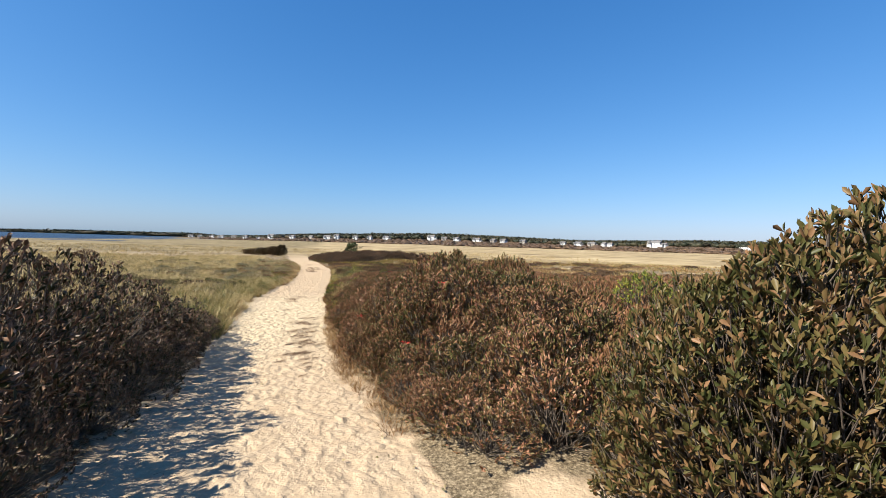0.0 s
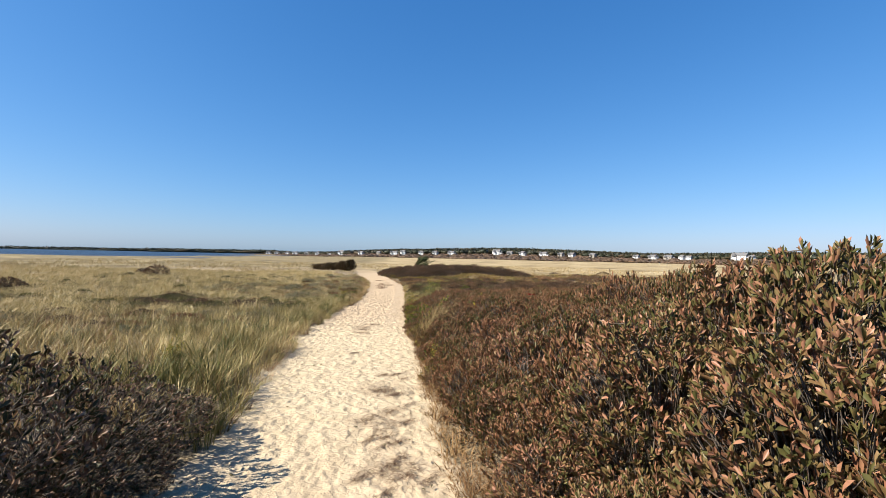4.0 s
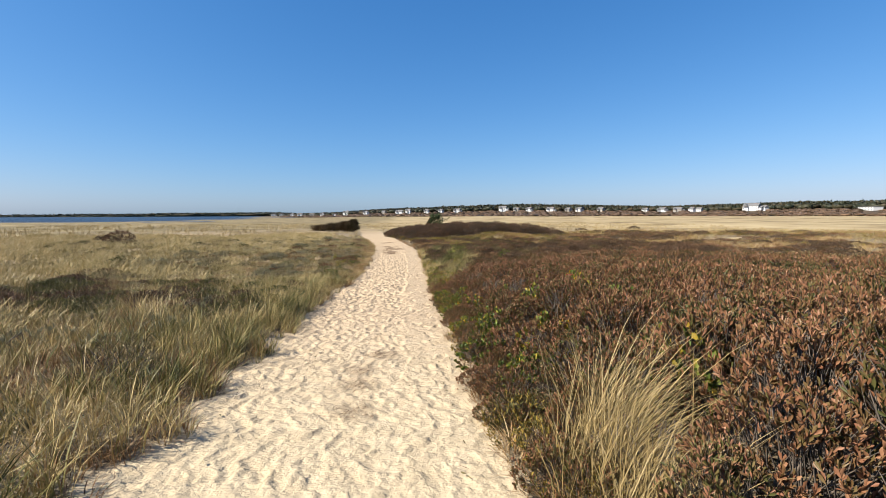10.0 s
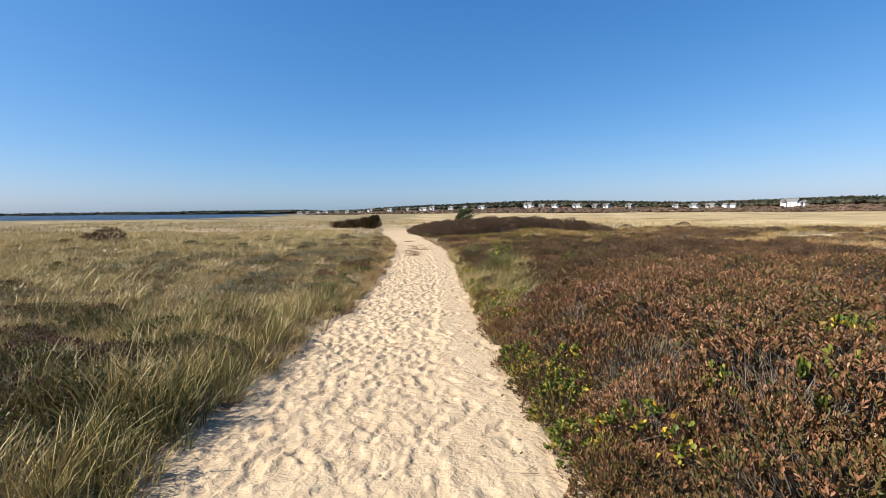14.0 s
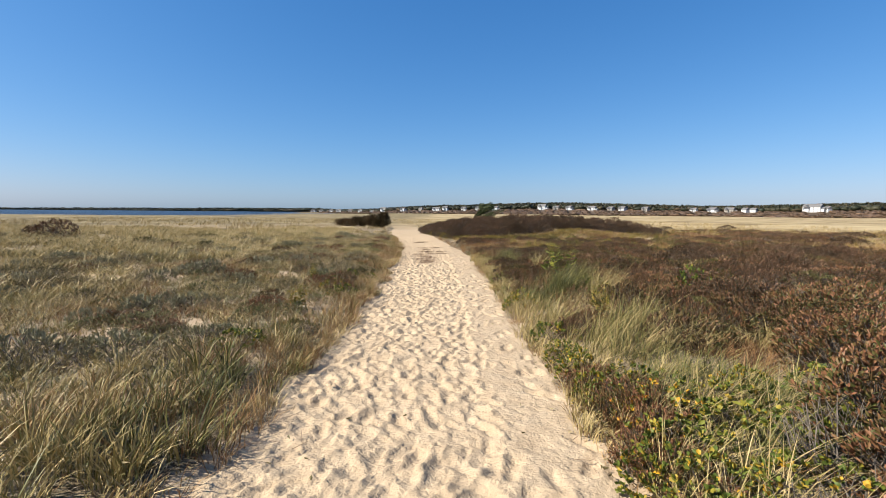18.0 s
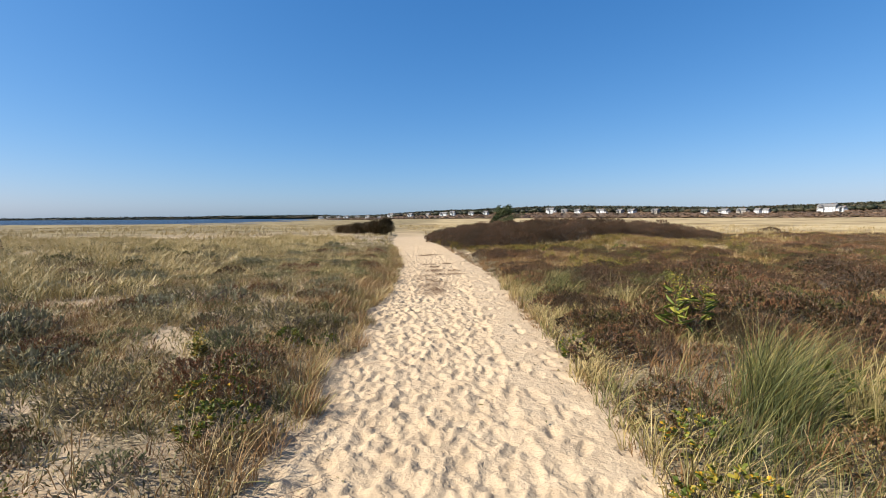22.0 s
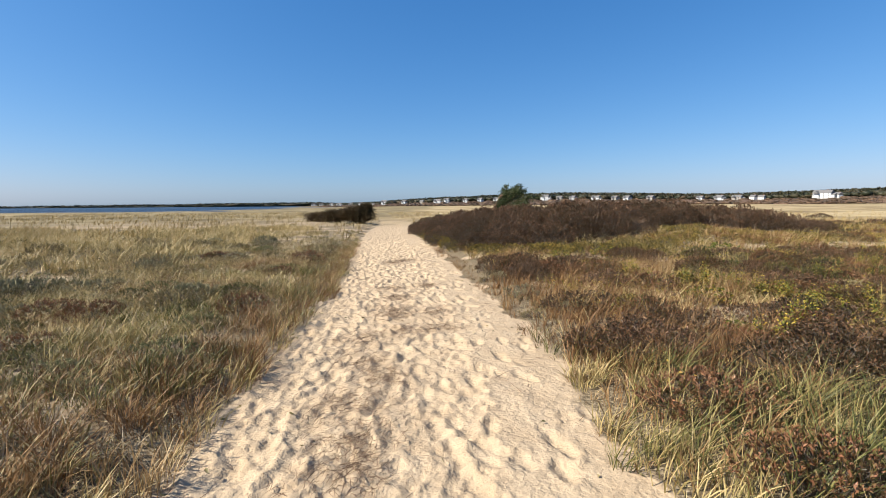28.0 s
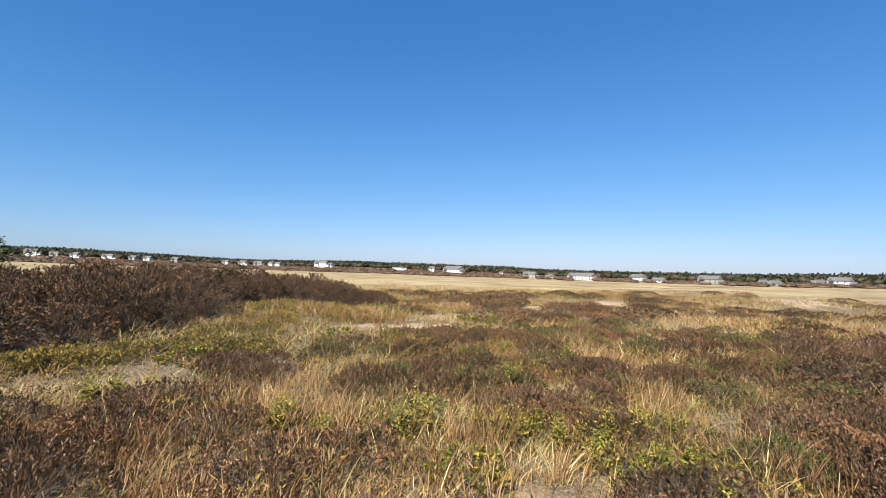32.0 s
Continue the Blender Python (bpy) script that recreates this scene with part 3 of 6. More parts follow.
sea_x, sea_y = np.meshgrid(np.linspace(-4000, -150, 40), np.linspace(380, 2700, 30))
sea_v = np.stack([sea_x, sea_y, np.full_like(sea_x, -4.0)], -1).reshape(-1, 3)
sea_k = (np.arange(29)[:, None] * 40 + np.arange(39)[None]).ravel()
tagged(new("water", mesh_of("water", sea_v, np.stack([sea_k, sea_k + 1, sea_k + 41, sea_k + 40], 1), M_SEA, True)), "dark blue bay under a clear sky", "sea", kind="structure")

# ---- shrubs ----
def shrub_meshes(name, leaf, rng, size, tips, leaf_len, leaf_wid, per_tip, simple=False, reach=0.12, low=0.4, twig=0.004, spread=1.0, wood=None):
    """A shrub of that radius and height: stems and twigs, and whorls of leaves on the twig ends."""
    a = rng.uniform(0, 2 * np.pi, tips)
    r = np.sqrt(rng.uniform(0, 1, tips))
    lump = 0.85 + 0.16 * np.sin(a * 3 + rng.uniform(0, 6)) * r + np.clip(rng.normal(0, 0.06, tips), -0.15, 0.05)
    z = (1 - 0.55 * r ** 2.6) * lump
    under = rng.uniform(0, 1, tips) < low
    r = np.where(under, 0.75 + 0.25 * r, r)
    z = np.where(under, rng.uniform(0.12, 0.75, tips) * (1.05 - 0.35 * r), z)
    wide, tall = size
    end = np.stack([np.cos(a) * r * wide, np.sin(a) * r * wide, z * tall], 1)
    out = np.stack([np.cos(a) * r, np.sin(a) * r, 0 * r], 1)
    axis = unit(out * np.where(under, 1.1, 0.5)[:, None] + np.array([0, 0, 1.0]) + rng.normal(0, 0.28, (tips, 3)))
    n = tips * per_tip
    k = np.repeat(np.arange(tips), per_tip)
    spin = np.tile(np.arange(per_tip) * 2.4, tips) + np.repeat(rng.uniform(0, 6, tips), per_tip)
    p = unit(np.cross(axis, np.array([0.3, 0.5, 0.2]) + 0 * axis))
    q = np.cross(axis, p)
    perp = p[k] * np.cos(spin)[:, None] + q[k] * np.sin(spin)[:, None]
    open_ = rng.uniform(0.15, spread, n)[:, None]
    way = unit(axis[k] * np.cos(open_) + perp * np.sin(open_))
    base = end[k] - axis[k] * rng.uniform(0, reach * 0.6, n)[:, None]
    grown = rng.uniform(0.6, 1.2, n)
    v, f = leaves_mesh(base, way, leaf_len * grown, leaf_wid * grown, rng, simple=simple)
    leaves = mesh_of(name + "_leaves", v, f, leaf)
    root = np.stack([rng.normal(0, 0.05, tips), rng.normal(0, 0.05, tips), 0 * r], 1)
    knee = root + (end - root) * rng.uniform(0.35, 0.6, tips)[:, None] + rng.normal(0, 0.06, (tips, 3))
    knee[:, 2] *= 0.8
    some = rng.choice(tips, max(6, tips // 4), replace=False)
    v1, f1 = sticks_mesh(root[some], knee[some], twig * 2.6, twig * 1.8)
    v2, f2 = sticks_mesh(knee[some], end[some], twig * 1.8, twig * 0.6)
    back = end - axis * reach - out * 0.05
    v3, f3 = sticks_mesh(back, end, twig * 1.1, twig * 0.5)
    stems = mesh_of(name + "_stems", np.concatenate([v1, v2, v3]), np.concatenate([f1, f2 + len(v1), f3 + len(v1) + len(v2)]), wood or M_TWIG)
    return stems, leaves


def shrub_kind(name, leaf, count, seed, size, **shape):
    return size, [shrub_meshes(name, leaf, np.random.default_rng(seed + k), size, **shape) for k in range(count)]


def whole_shrub(stems, leaves):
    """Stems and leaves of a far shrub in one mesh."""
    key = leaves.name + "_whole"
    if key not in bpy.data.meshes:
        bm = bmesh.new()
        bm.from_mesh(stems)
        split_at = len(bm.faces)
        bm.from_mesh(leaves)
        bm.faces.ensure_lookup_table()
        for face in bm.faces[split_at:]:
            face.material_index = 1
        me = bpy.data.meshes.new(key)
        bm.to_mesh(me)
        bm.free()
        me.materials.append(stems.materials[0])
        me.materials.append(leaves.materials[0])
    return bpy.data.meshes[key]


def plant(kind, name, x, y, radius, tall, rng, label, category="shrub", group="", sink=0.03):
    size, shapes = kind
    stems, leaves = shapes[rng.integers(len(shapes))]
    far = x > 9 or x < -6.5 or y > 50
    root = new(name, whole_shrub(stems, leaves) if far else None)
    root.location = (x, y, float(height(x, y)) - sink)
    root.rotation_euler = (rng.normal(0, 0.05), rng.normal(0, 0.05), rng.uniform(0, 6.28))
    root.scale = (radius / size[0], radius / size[0] * rng.uniform(0.85, 1.15), tall / size[1])
    if not far:
        tagged(part("wood", stems, root), kind="stuff")
        tagged(part("foliage", leaves, root), kind="stuff")
    return tagged(root, label, category, group)


rng = np.random.default_rng(11)
BAY_TALL = shrub_kind("bayberry", M_BAY, 3, 100, (0.9, 1.8), tips=950, leaf_len=0.062, leaf_wid=0.021, per_tip=10, reach=0.12, low=0.5, twig=0.004)
BAY_MID = shrub_kind("bayberry_mid", M_HEDGE, 2, 170, (0.6, 1.4), tips=760, leaf_len=0.05, leaf_wid=0.017, per_tip=10, low=0.2, twig=0.003, spread=0.9)
OLIVE_LOW = shrub_kind("olive_shrub", M_OLIVE, 3, 490, (0.5, 0.42), tips=240, leaf_len=0.034, leaf_wid=0.0135, per_tip=9, simple=True, low=0.35, reach=0.1, twig=0.0019)
BAY_LOW = shrub_kind("bayberry_low", M_HEDGE, 3, 150, (0.5, 0.9), tips=270, leaf_len=0.056, leaf_wid=0.017, per_tip=10, low=0.15, twig=0.003, spread=0.85)
RED = shrub_kind("red_shrub", M_RED, 4, 200, (0.5, 0.8), tips=300, leaf_len=0.044, leaf_wid=0.0145, per_tip=12, low=0.15, twig=0.003, spread=0.8)
RED_LOW = shrub_kind("red_shrub_low", M_RED, 3, 250, (0.45, 0.42), tips=230, leaf_len=0.034, leaf_wid=0.0125, per_tip=11, simple=True, low=0.15, reach=0.1, spread=0.8, twig=0.0019)
RED_FAR = shrub_kind("red_shrub_far", M_RED, 4, 300, (0.9, 0.75), tips=420, leaf_len=0.064, leaf_wid=0.022, per_tip=6, simple=True, low=0.25, spread=0.8, twig=0.003)
DARK = shrub_kind("dark_shrub", M_DARK, 4, 400, (0.85, 0.85), tips=260, leaf_len=0.085, leaf_wid=0.036, per_tip=5, simple=True, low=0.3, twig=0.003)
DARK_LOW = shrub_kind("dark_shrub_low", M_DARK, 4, 450, (0.6, 0.45), tips=300, leaf_len=0.034, leaf_wid=0.0145, per_tip=9, simple=True, low=0.2, reach=0.1, twig=0.0019)
MOUND = shrub_kind("mound_shrub", M_DARK, 5, 430, (0.65, 0.9), tips=380, leaf_len=0.046, leaf_wid=0.021, per_tip=8, simple=True, low=0.45, spread=1.15, reach=0.1, twig=0.003)
LIME = shrub_kind("lime_bush", M_LIME, 1, 470, (0.6, 1.4), tips=420, leaf_len=0.06, leaf_wid=0.02, per_tip=8, simple=True, low=0.5)
HEATH_BAY = shrub_kind("leafy_heath", M_BAY, 4, 510, (0.45, 0.45), tips=95, leaf_len=0.05, leaf_wid=0.017, per_tip=12, low=0.3, reach=0.08, twig=0.0024)
HEATH_BROWN = shrub_kind("maroon_heath", M_DARK, 3, 530, (0.45, 0.45), tips=95, leaf_len=0.048, leaf_wid=0.017, per_tip=12, low=0.3, reach=0.08, twig=0.0024)
HEATH_RUST = shrub_kind("rust_heath", M_RED, 3, 550, (0.45, 0.45), tips=90, leaf_len=0.048, leaf_wid=0.016, per_tip=12, low=0.3, reach=0.08, twig=0.0024)
CUSHION = shrub_kind("cushion_plant", M_CUSHION, 3, 570, (0.4, 0.26), tips=150, leaf_len=0.034, leaf_wid=0.0105, per_tip=9, simple=True, low=0.3, reach=0.08, twig=0.0016)
BARE_TWIGS = shrub_kind("bare_shrub", M_RED, 3, 480, (0.4, 0.7), tips=130, leaf_len=0.03, leaf_wid=0.009, per_tip=1, simple=True, low=0.3, reach=0.2, twig=0.0032, wood=M_BARE)
LEFTDARK = shrub_kind("left_bush", M_GREENDARK, 3, 500, (0.9, 1.3), tips=560, leaf_len=0.055, leaf_wid=0.019, per_tip=8, low=0.6, twig=0.003)
DULL_LOW = shrub_kind("dry_shrub_low", M_DULL, 3, 700, (0.45, 0.3), tips=120, leaf_len=0.045, leaf_wid=0.011, per_tip=9, simple=True, low=0.35, reach=0.12, twig=0.003)
SAGE_LOW = shrub_kind("dusty_plant", M_SAGE, 2, 750, (0.4, 0.2), tips=80, leaf_len=0.05, leaf_wid=0.016, per_tip=8, simple=True, low=0.35, reach=0.08, twig=0.003)
FORB_LOW = shrub_kind("yellow_forb", M_FORB, 3, 780, (0.35, 0.32), tips=70, leaf_len=0.05, leaf_wid=0.016, per_tip=8, simple=True, low=0.4, reach=0.14, twig=0.0025)
ROSE = shrub_kind("rose_bush", M_ROSE, 3, 600, (0.3, 0.45), tips=75, leaf_len=0.04, leaf_wid=0.025, per_tip=9, low=0.55, twig=0.0022, reach=0.08)

for x, y, r, h in ((2.4, 0.3, 0.8, 1.72), (2.85, 0.2, 0.9, 1.98), (3.3, 0.1, 0.9, 2.12), (2.8, 0.7, 0.6, 1.75), (2.3, 0.78, 0.5, 1.62), (3.3, 1.2, 0.95, 1.6), (3.6, -0.6, 1.0, 1.95), (2.75, -1.1, 0.85, 1.7), (4.1, 2.2, 1.0, 1.35)):
    plant(BAY_TALL, "bayberry_shrub", x, y, r, h, rng, "tall bayberry shrub with olive, bronze and green leaves on grey stems", group="tall bayberry beside the path")
for x, y, r, h in ((-2.6, 0.4, 1.1, 1.8), (-2.6, 1.6, 1.12, 1.88), (-2.55, 2.7, 1.08, 1.85), (-2.45, 3.7, 1.02, 1.7), (-2.35, 4.7, 0.94, 1.5), (-1.75, 0.9, 0.5, 0.75), (-1.7, 2.0, 0.5, 0.8), (-1.6, 3.1, 0.4, 0.6), (-1.6, 4.0, 0.45, 0.68), (-1.58, 4.9, 0.45, 0.65), (-1.62, 5.7, 0.42, 0.55), (-1.65, 6.4, 0.36, 0.42), (-2.1, 5.6, 0.8, 1.15), (-1.95, 6.4, 0.65, 0.85), (-1.8, 7.1, 0.5, 0.5),
                   (-3.7, 1.2, 1.1, 1.6), (-3.7, 2.9, 1.1, 1.6), (-3.5, 4.5, 1.0, 1.4), (-3.3, 5.9, 0.9, 0.9)):
    plant(LEFTDARK, "bayberry_shrub", x, y, r, h, rng, "dense dark green shrub with russet leaf tips, half in shade", group="dark shrubs beside the path")


def side_of(x, y):
    return np.maximum(left_edge(y) - x, x - right_edge(y))


def in_dark_patch(x, y):
    return (np.abs(y - 20.6 + 0.25 * (x + 5)) < 2.5) & (x < -2.2) & (x > -8.7)


def in_thicket(x, y):
    return (x > right_edge(y)) & (y < 21.6 + 1.3 * (x - 1.3)) & (y < 27) & (x < 13.5)


def mound_depth(x, y):
    """Metres inside the outline of the dark thicket beside the far path; negative outside."""
    front = np.interp(x, (0, 2, 5.5, 7.5, 10, 15), (47.2, 45.4, 45.2, 47.5, 48.3, 48.6))
    back = np.interp(x, (0, 3, 9, 15), (62.0, 58.0, 55.0, 51.5))
    return np.minimum(np.minimum(y - front, back - y), np.minimum(x - right_edge(y) - 0.15, 15.0 - x))


def in_mound(x, y):
    return mound_depth(x, y) > 0


def mass_height(x, y):
    edge = x - right_edge(y)
    h = 0.22 + 0.68 * np.clip(edge / 1.3, 0, 1) - 0.25 * np.clip((y - 12) / 12, 0, 1)
    h = h + 0.78 * math.exp(-((x - 1.9) / 0.75) ** 2 - ((y - 5.4) / 1.1) ** 2) + 0.3 * math.exp(-((x - 3.0) / 1.2) ** 2 - ((y - 4.5) / 1.2) ** 2) + 0.95 * math.exp(-((x - 4.9) / 0.8) ** 2 - ((y - 10.8) / 1.2) ** 2) + 0.12 * math.exp(-((x - 6) / 3) ** 2 - ((y - 9) / 4) ** 2)
    return h * (0.85 + 0.3 * float(lattice(x, y, 1.5, 21)))


y = 1.9
while y < 27:
    edge = float(right_edge(y))
    d = 0.42 if y < 10 else 0.24
    outer = 10.5 + 5.0 * float(lattice(np.array(y), np.array(0.0), 4.0, 79))
    while edge + d < outer:
        x = edge + d + rng.normal(0, 0.08)
        yy = y + rng.normal(0, 0.12)
        near = d < 3.2
        step = 0.58 if near else 1.05
        ok = yy < 21.6 + 1.3 * (x - 1.3) and bare(x, yy) < 0.3 and math.hypot(x - 1.0, yy - 12.3) > 0.5
        thin = near or not near and rng.uniform() < 0.62
        if ok and thin:
            h = float(mass_height(x, yy))
            if near:
                plant(BAY_MID if h > 1.1 else BAY_LOW if yy < 8.5 and h > 0.4 and rng.uniform() < 0.5 else RED if h > 0.55 else RED_LOW, "bayberry_shrub", x, yy, 0.6 if h > 1.15 else min(0.5, 0.22 + 0.2 * d + 0.08), h, rng, "low bayberry shrub with red-brown and dark green leaves", group="shrub thicket beside the path")
            else:
                plant(RED_FAR, "thicket_shrub", x, yy, 0.85, h, rng, "low russet shrub in a dense thicket", group="thicket behind the path edge")
        d += step
    y += 0.62

for k in range(64):
    y = rng.uniform(2.3, 12.5)
    x = float(right_edge(y)) + rng.uniform(0.26, 0.62)
    if math.hypot(x - 1.0, y - 12.3) < 0.55:
        continue
    plant(BAY_LOW if k % 2 else RED, "bayberry_shrub", x, y, rng.uniform(0.24, 0.36), rng.uniform(0.32, 0.62), rng, "low bayberry shrub with red-brown and dark green leaves", group="shrub thicket beside the path")
for k in range(46):
    y = rng.uniform(16.5, 23.0)
    x = float(right_edge(y)) + rng.uniform(0.55, 2.2)
    plant(RED_LOW, "low_shrub", x, y, 0.42, rng.uniform(0.34, 0.5), rng, "low red-brown shrub filling the thicket", group="shrub thicket beside the path")
for k in range(70):
    x, y = rng.uniform(4.4, 15), rng.uniform(26.5, 37.0)
    if y > 27 + 0.2 * (x - 4) and (x > 5.0 or y < 33.5):
        plant(DARK_LOW if k % 5 else RED_LOW, "heath_shrub", x, y, rng.uniform(0.6, 0.85), rng.uniform(0.4, 0.6), rng, "dark brown heath shrub among tall dry grass", group="heath shrubs")
for k in range(24):
    x, y = rng.uniform(3.6, 5.6), rng.uniform(26.5, 36.5)
    plant(OLIVE_LOW if k % 3 == 0 else DARK_LOW, "heath_shrub", x, y, rng.uniform(0.35, 0.55), rng.uniform(0.28, 0.45), rng, "low dark brown shrub among blond grass", group="heath shrubs")
for k in range(50):
    x, y = rng.uniform(2.4, 14), rng.uniform(36.5, 43.2)
    if bare(x, y) < 0.3 and not (x < 3.2 and y > 40):
        plant(RED_LOW if rng.uniform() < 0.25 else DARK_LOW, "low_shrub", x, y, rng.uniform(0.35, 0.65), rng.uniform(0.22, 0.42), rng, "knee-low red-brown shrub in dry grass", group="low shrubs in the meadow")
for x, y, h in ((4.4, 35.6, 0.45), (5.0, 36.3, 0.5), (5.7, 36.8, 0.5), (5.2, 35.3, 0.5), (6.4, 36.2, 0.55), (6.6, 37.3, 0.45)):
    plant(DARK_LOW, "low_shrub", x, y, 0.5, h, rng, "knee-low dark red-brown shrub in dry grass", group="low shrubs in the meadow")
for k in range(20):
    x, y = rng.uniform(2.0, 4.0), rng.uniform(29.6, 33.4)
    plant(DARK_LOW if k % 2 else RED_LOW, "low_shrub", x, y, rng.uniform(0.26, 0.4), rng.uniform(0.24, 0.4), rng, "low dark purple-brown shrub under bent grass", group="low shrubs in the meadow")
for k in range(34):
    x, y = rng.uniform(2.15, 4.6), rng.uniform(33.6, 37.8)
    plant(DARK_LOW if k % 2 else RED_LOW, "low_shrub", x, y, rng.uniform(0.28, 0.42), rng.uniform(0.2, 0.34), rng, "low dark purple-brown shrub under bent grass", group="low shrubs in the meadow")
for x0 in np.arange(-0.2, 15.2, 0.72):
    for y0 in np.arange(45.4, 62.0, 0.8):
        x, y = x0 + rng.normal(0, 0.16), y0 + rng.normal(0, 0.18)
        d = float(mound_depth(x, y))
        if d > 0.1 and not (y > 53 and x > 7 and rng.uniform() < 0.4):
            h = (0.5 + 0.58 * min(1.0, d / 1.6)) * rng.uniform(0.85, 1.12)
            plant(MOUND, "mound_shrub", x, y, rng.uniform(0.55, 0.75), h, rng, "dark brown leafy shrub in a rounded thicket", group="dark shrub mound")
for k in range(95):
    x, y = rng.uniform(-8.6, -2.2), rng.uniform(17.2, 24.0)
    if in_dark_patch(x, y):
        plant(DARK_LOW if rng.uniform() < 0.45 else OLIVE_LOW, "low_shrub", x, y, rng.uniform(0.35, 0.6), rng.uniform(0.25, 0.42), rng, "low dark brown and olive shrub among beach grass", group="dark patch in the beach grass")
for k in range(560):
    x, y = rng.uniform(-9.5, -1.0), rng.uniform(22.5, 50)
    if k > 430:
        x, y = rng.uniform(-10, -2.6), rng.uniform(9.5, 20)
    kind, name, label = ((DULL_LOW, "dry_shrub", "dry grey-brown low shrub in the dune grass"), (DULL_LOW, "dry_shrub", "dry grey-brown low shrub in the dune grass"), (RED_LOW, "russet_shrub", "low russet shrub in the dune grass"), (SAGE_LOW, "dusty_plant", "dusty grey-green low dune plant"), (SAGE_LOW, "dusty_plant", "dusty grey-green low dune plant"), (DARK_LOW, "brown_shrub", "low dark brown shrub in the dune grass"))[rng.integers(6)]
    if kind is DARK_LOW and y > 24:
        kind, name, label = DULL_LOW, "dry_shrub", "dry grey-brown low shrub in the dune grass"
    r = rng.uniform(0.2, 0.48)
    if x + r < left_edge(y) - 0.02 and lattice(x, y, 1.6, 71) > 0.36:
        plant(kind, name, x, y, r, r * rng.uniform(0.5, 0.8), rng, label, group="heath beside the path")
for k in range(150):
    x, y = rng.uniform(-22, -7), rng.uniform(9, 46)
    if lattice(x, y, 3.0, 73) > 0.42:
        plant(DULL_LOW if k % 3 else OLIVE_LOW, "dry_shrub", x, y, rng.uniform(0.3, 0.6), rng.uniform(0.22, 0.42), rng, "dry grey-brown low shrub in the dune grass", group="heath beside the path")
for k in range(300):
    x, y = 12.5 + rng.exponential(11), rng.uniform(20, 56)
    if lattice(x, y, 4.0, 74) > 0.4 and bare(x, y) < 0.2 and not in_mound(x, y) and not in_thicket(x, y) and (k % 2 or x > 18):
        plant(RED_FAR if k % 2 else DARK, "far_heath_shrub", x, y, rng.uniform(0.7, 1.2), rng.uniform(0.28, 0.48), rng, "low brown shrub in the wide meadow", group="heath shrubs in the far meadow")
for k in range(130):
    x, y = rng.uniform(2.6, 9.0), rng.uniform(24, 43)
    if not in_thicket(x, y) and x - 0.3 > right_edge(y) and bare(x, y) < 0.3:
        plant(DULL_LOW if rng.uniform() < 0.6 else DARK_LOW, "heath_shrub", x, y, rng.uniform(0.22, 0.42), rng.uniform(0.16, 0.3), rng, "dry purple-brown low shrub between grass clumps", group="heath shrubs")
for k in range(16):
    y = rng.uniform(26.0, 33.5)
    x = float(right_edge(y)) + 0.35 + rng.exponential(0.55)
    if not (2.0 < x < 3.4 and 28.2 < y < 30.0):
        plant(RED_LOW if k % 3 else DARK_LOW, "edge_shrub", x, y, rng.uniform(0.24, 0.38), rng.uniform(0.2, 0.34), rng, "knee-high brown leafy shrub at the path's edge", group="brown shrubs at the path edge")
for k in range(9):
    x, y = rng.uniform(-20.5, -18), rng.uniform(27.5, 30)
    plant(DARK, "low_shrub", x, y, rng.uniform(0.7, 1.0), rng.uniform(0.5, 0.75), rng, "low dark brown shrub on the dune", group="dark patch on the dune")
for x, y, r, h in ((-18.4, 45, 0.9, 1.0), (-19.4, 45.3, 0.7, 0.7), (34, 72, 1.0, 0.8), (24, 66, 0.8, 0.55)):
    plant(DARK, "lone_shrub", x, y, r, h, rng, "single dark shrub in the dune grass")
ROSES_THICKET = ((-1.95, 8.9, 0.3, 0.3), (0.85, 10.3, 0.25, 0.35), (0.95, 11.5, 0.25, 0.4), (-1.8, 12.2, 0.2, 0.2), (2.0, 13.2, 0.35, 0.85), (1.2, 14.2, 0.22, 0.45), (1.5, 14.6, 0.35, 0.75), (0.95, 15.0, 0.3, 0.45), (2.6, 15.4, 0.4, 0.9), (1.25, 15.8, 0.35, 0.6), (1.9, 16.2, 0.4, 0.8), (1.0, 16.4, 0.3, 0.4), (2.9, 16.8, 0.35, 0.85), (1.35, 17.6, 0.35, 0.5), (2.4, 17.6, 0.3, 0.8), (1.9, 17.9, 0.25, 0.6), (3.3, 18.4, 0.35, 0.85), (1.45, 19.2, 0.25, 0.45))
ROSES_BEND = ((1.75, 20.4, 0.26, 0.42), (1.4, 21.6, 0.26, 0.38), (1.35, 22.4, 0.26, 0.34), (1.8, 22.6, 0.28, 0.36), (1.42, 23.1, 0.34, 0.4), (1.85, 23.15, 0.36, 0.4), (2.3, 23.1, 0.34, 0.4), (1.6, 23.6, 0.34, 0.4), (2.05, 23.6, 0.32, 0.38), (1.5, 24.0, 0.3, 0.36), (1.85, 24.0, 0.24, 0.32), (2.7, 23.6, 0.3, 0.4), (3.1, 24.0, 0.3, 0.4), (2.5, 24.1, 0.22, 0.34), (1.45, 25.2, 0.24, 0.3), (1.48, 25.5, 0.2, 0.26), (-1.95, 25.6, 0.3, 0.3))
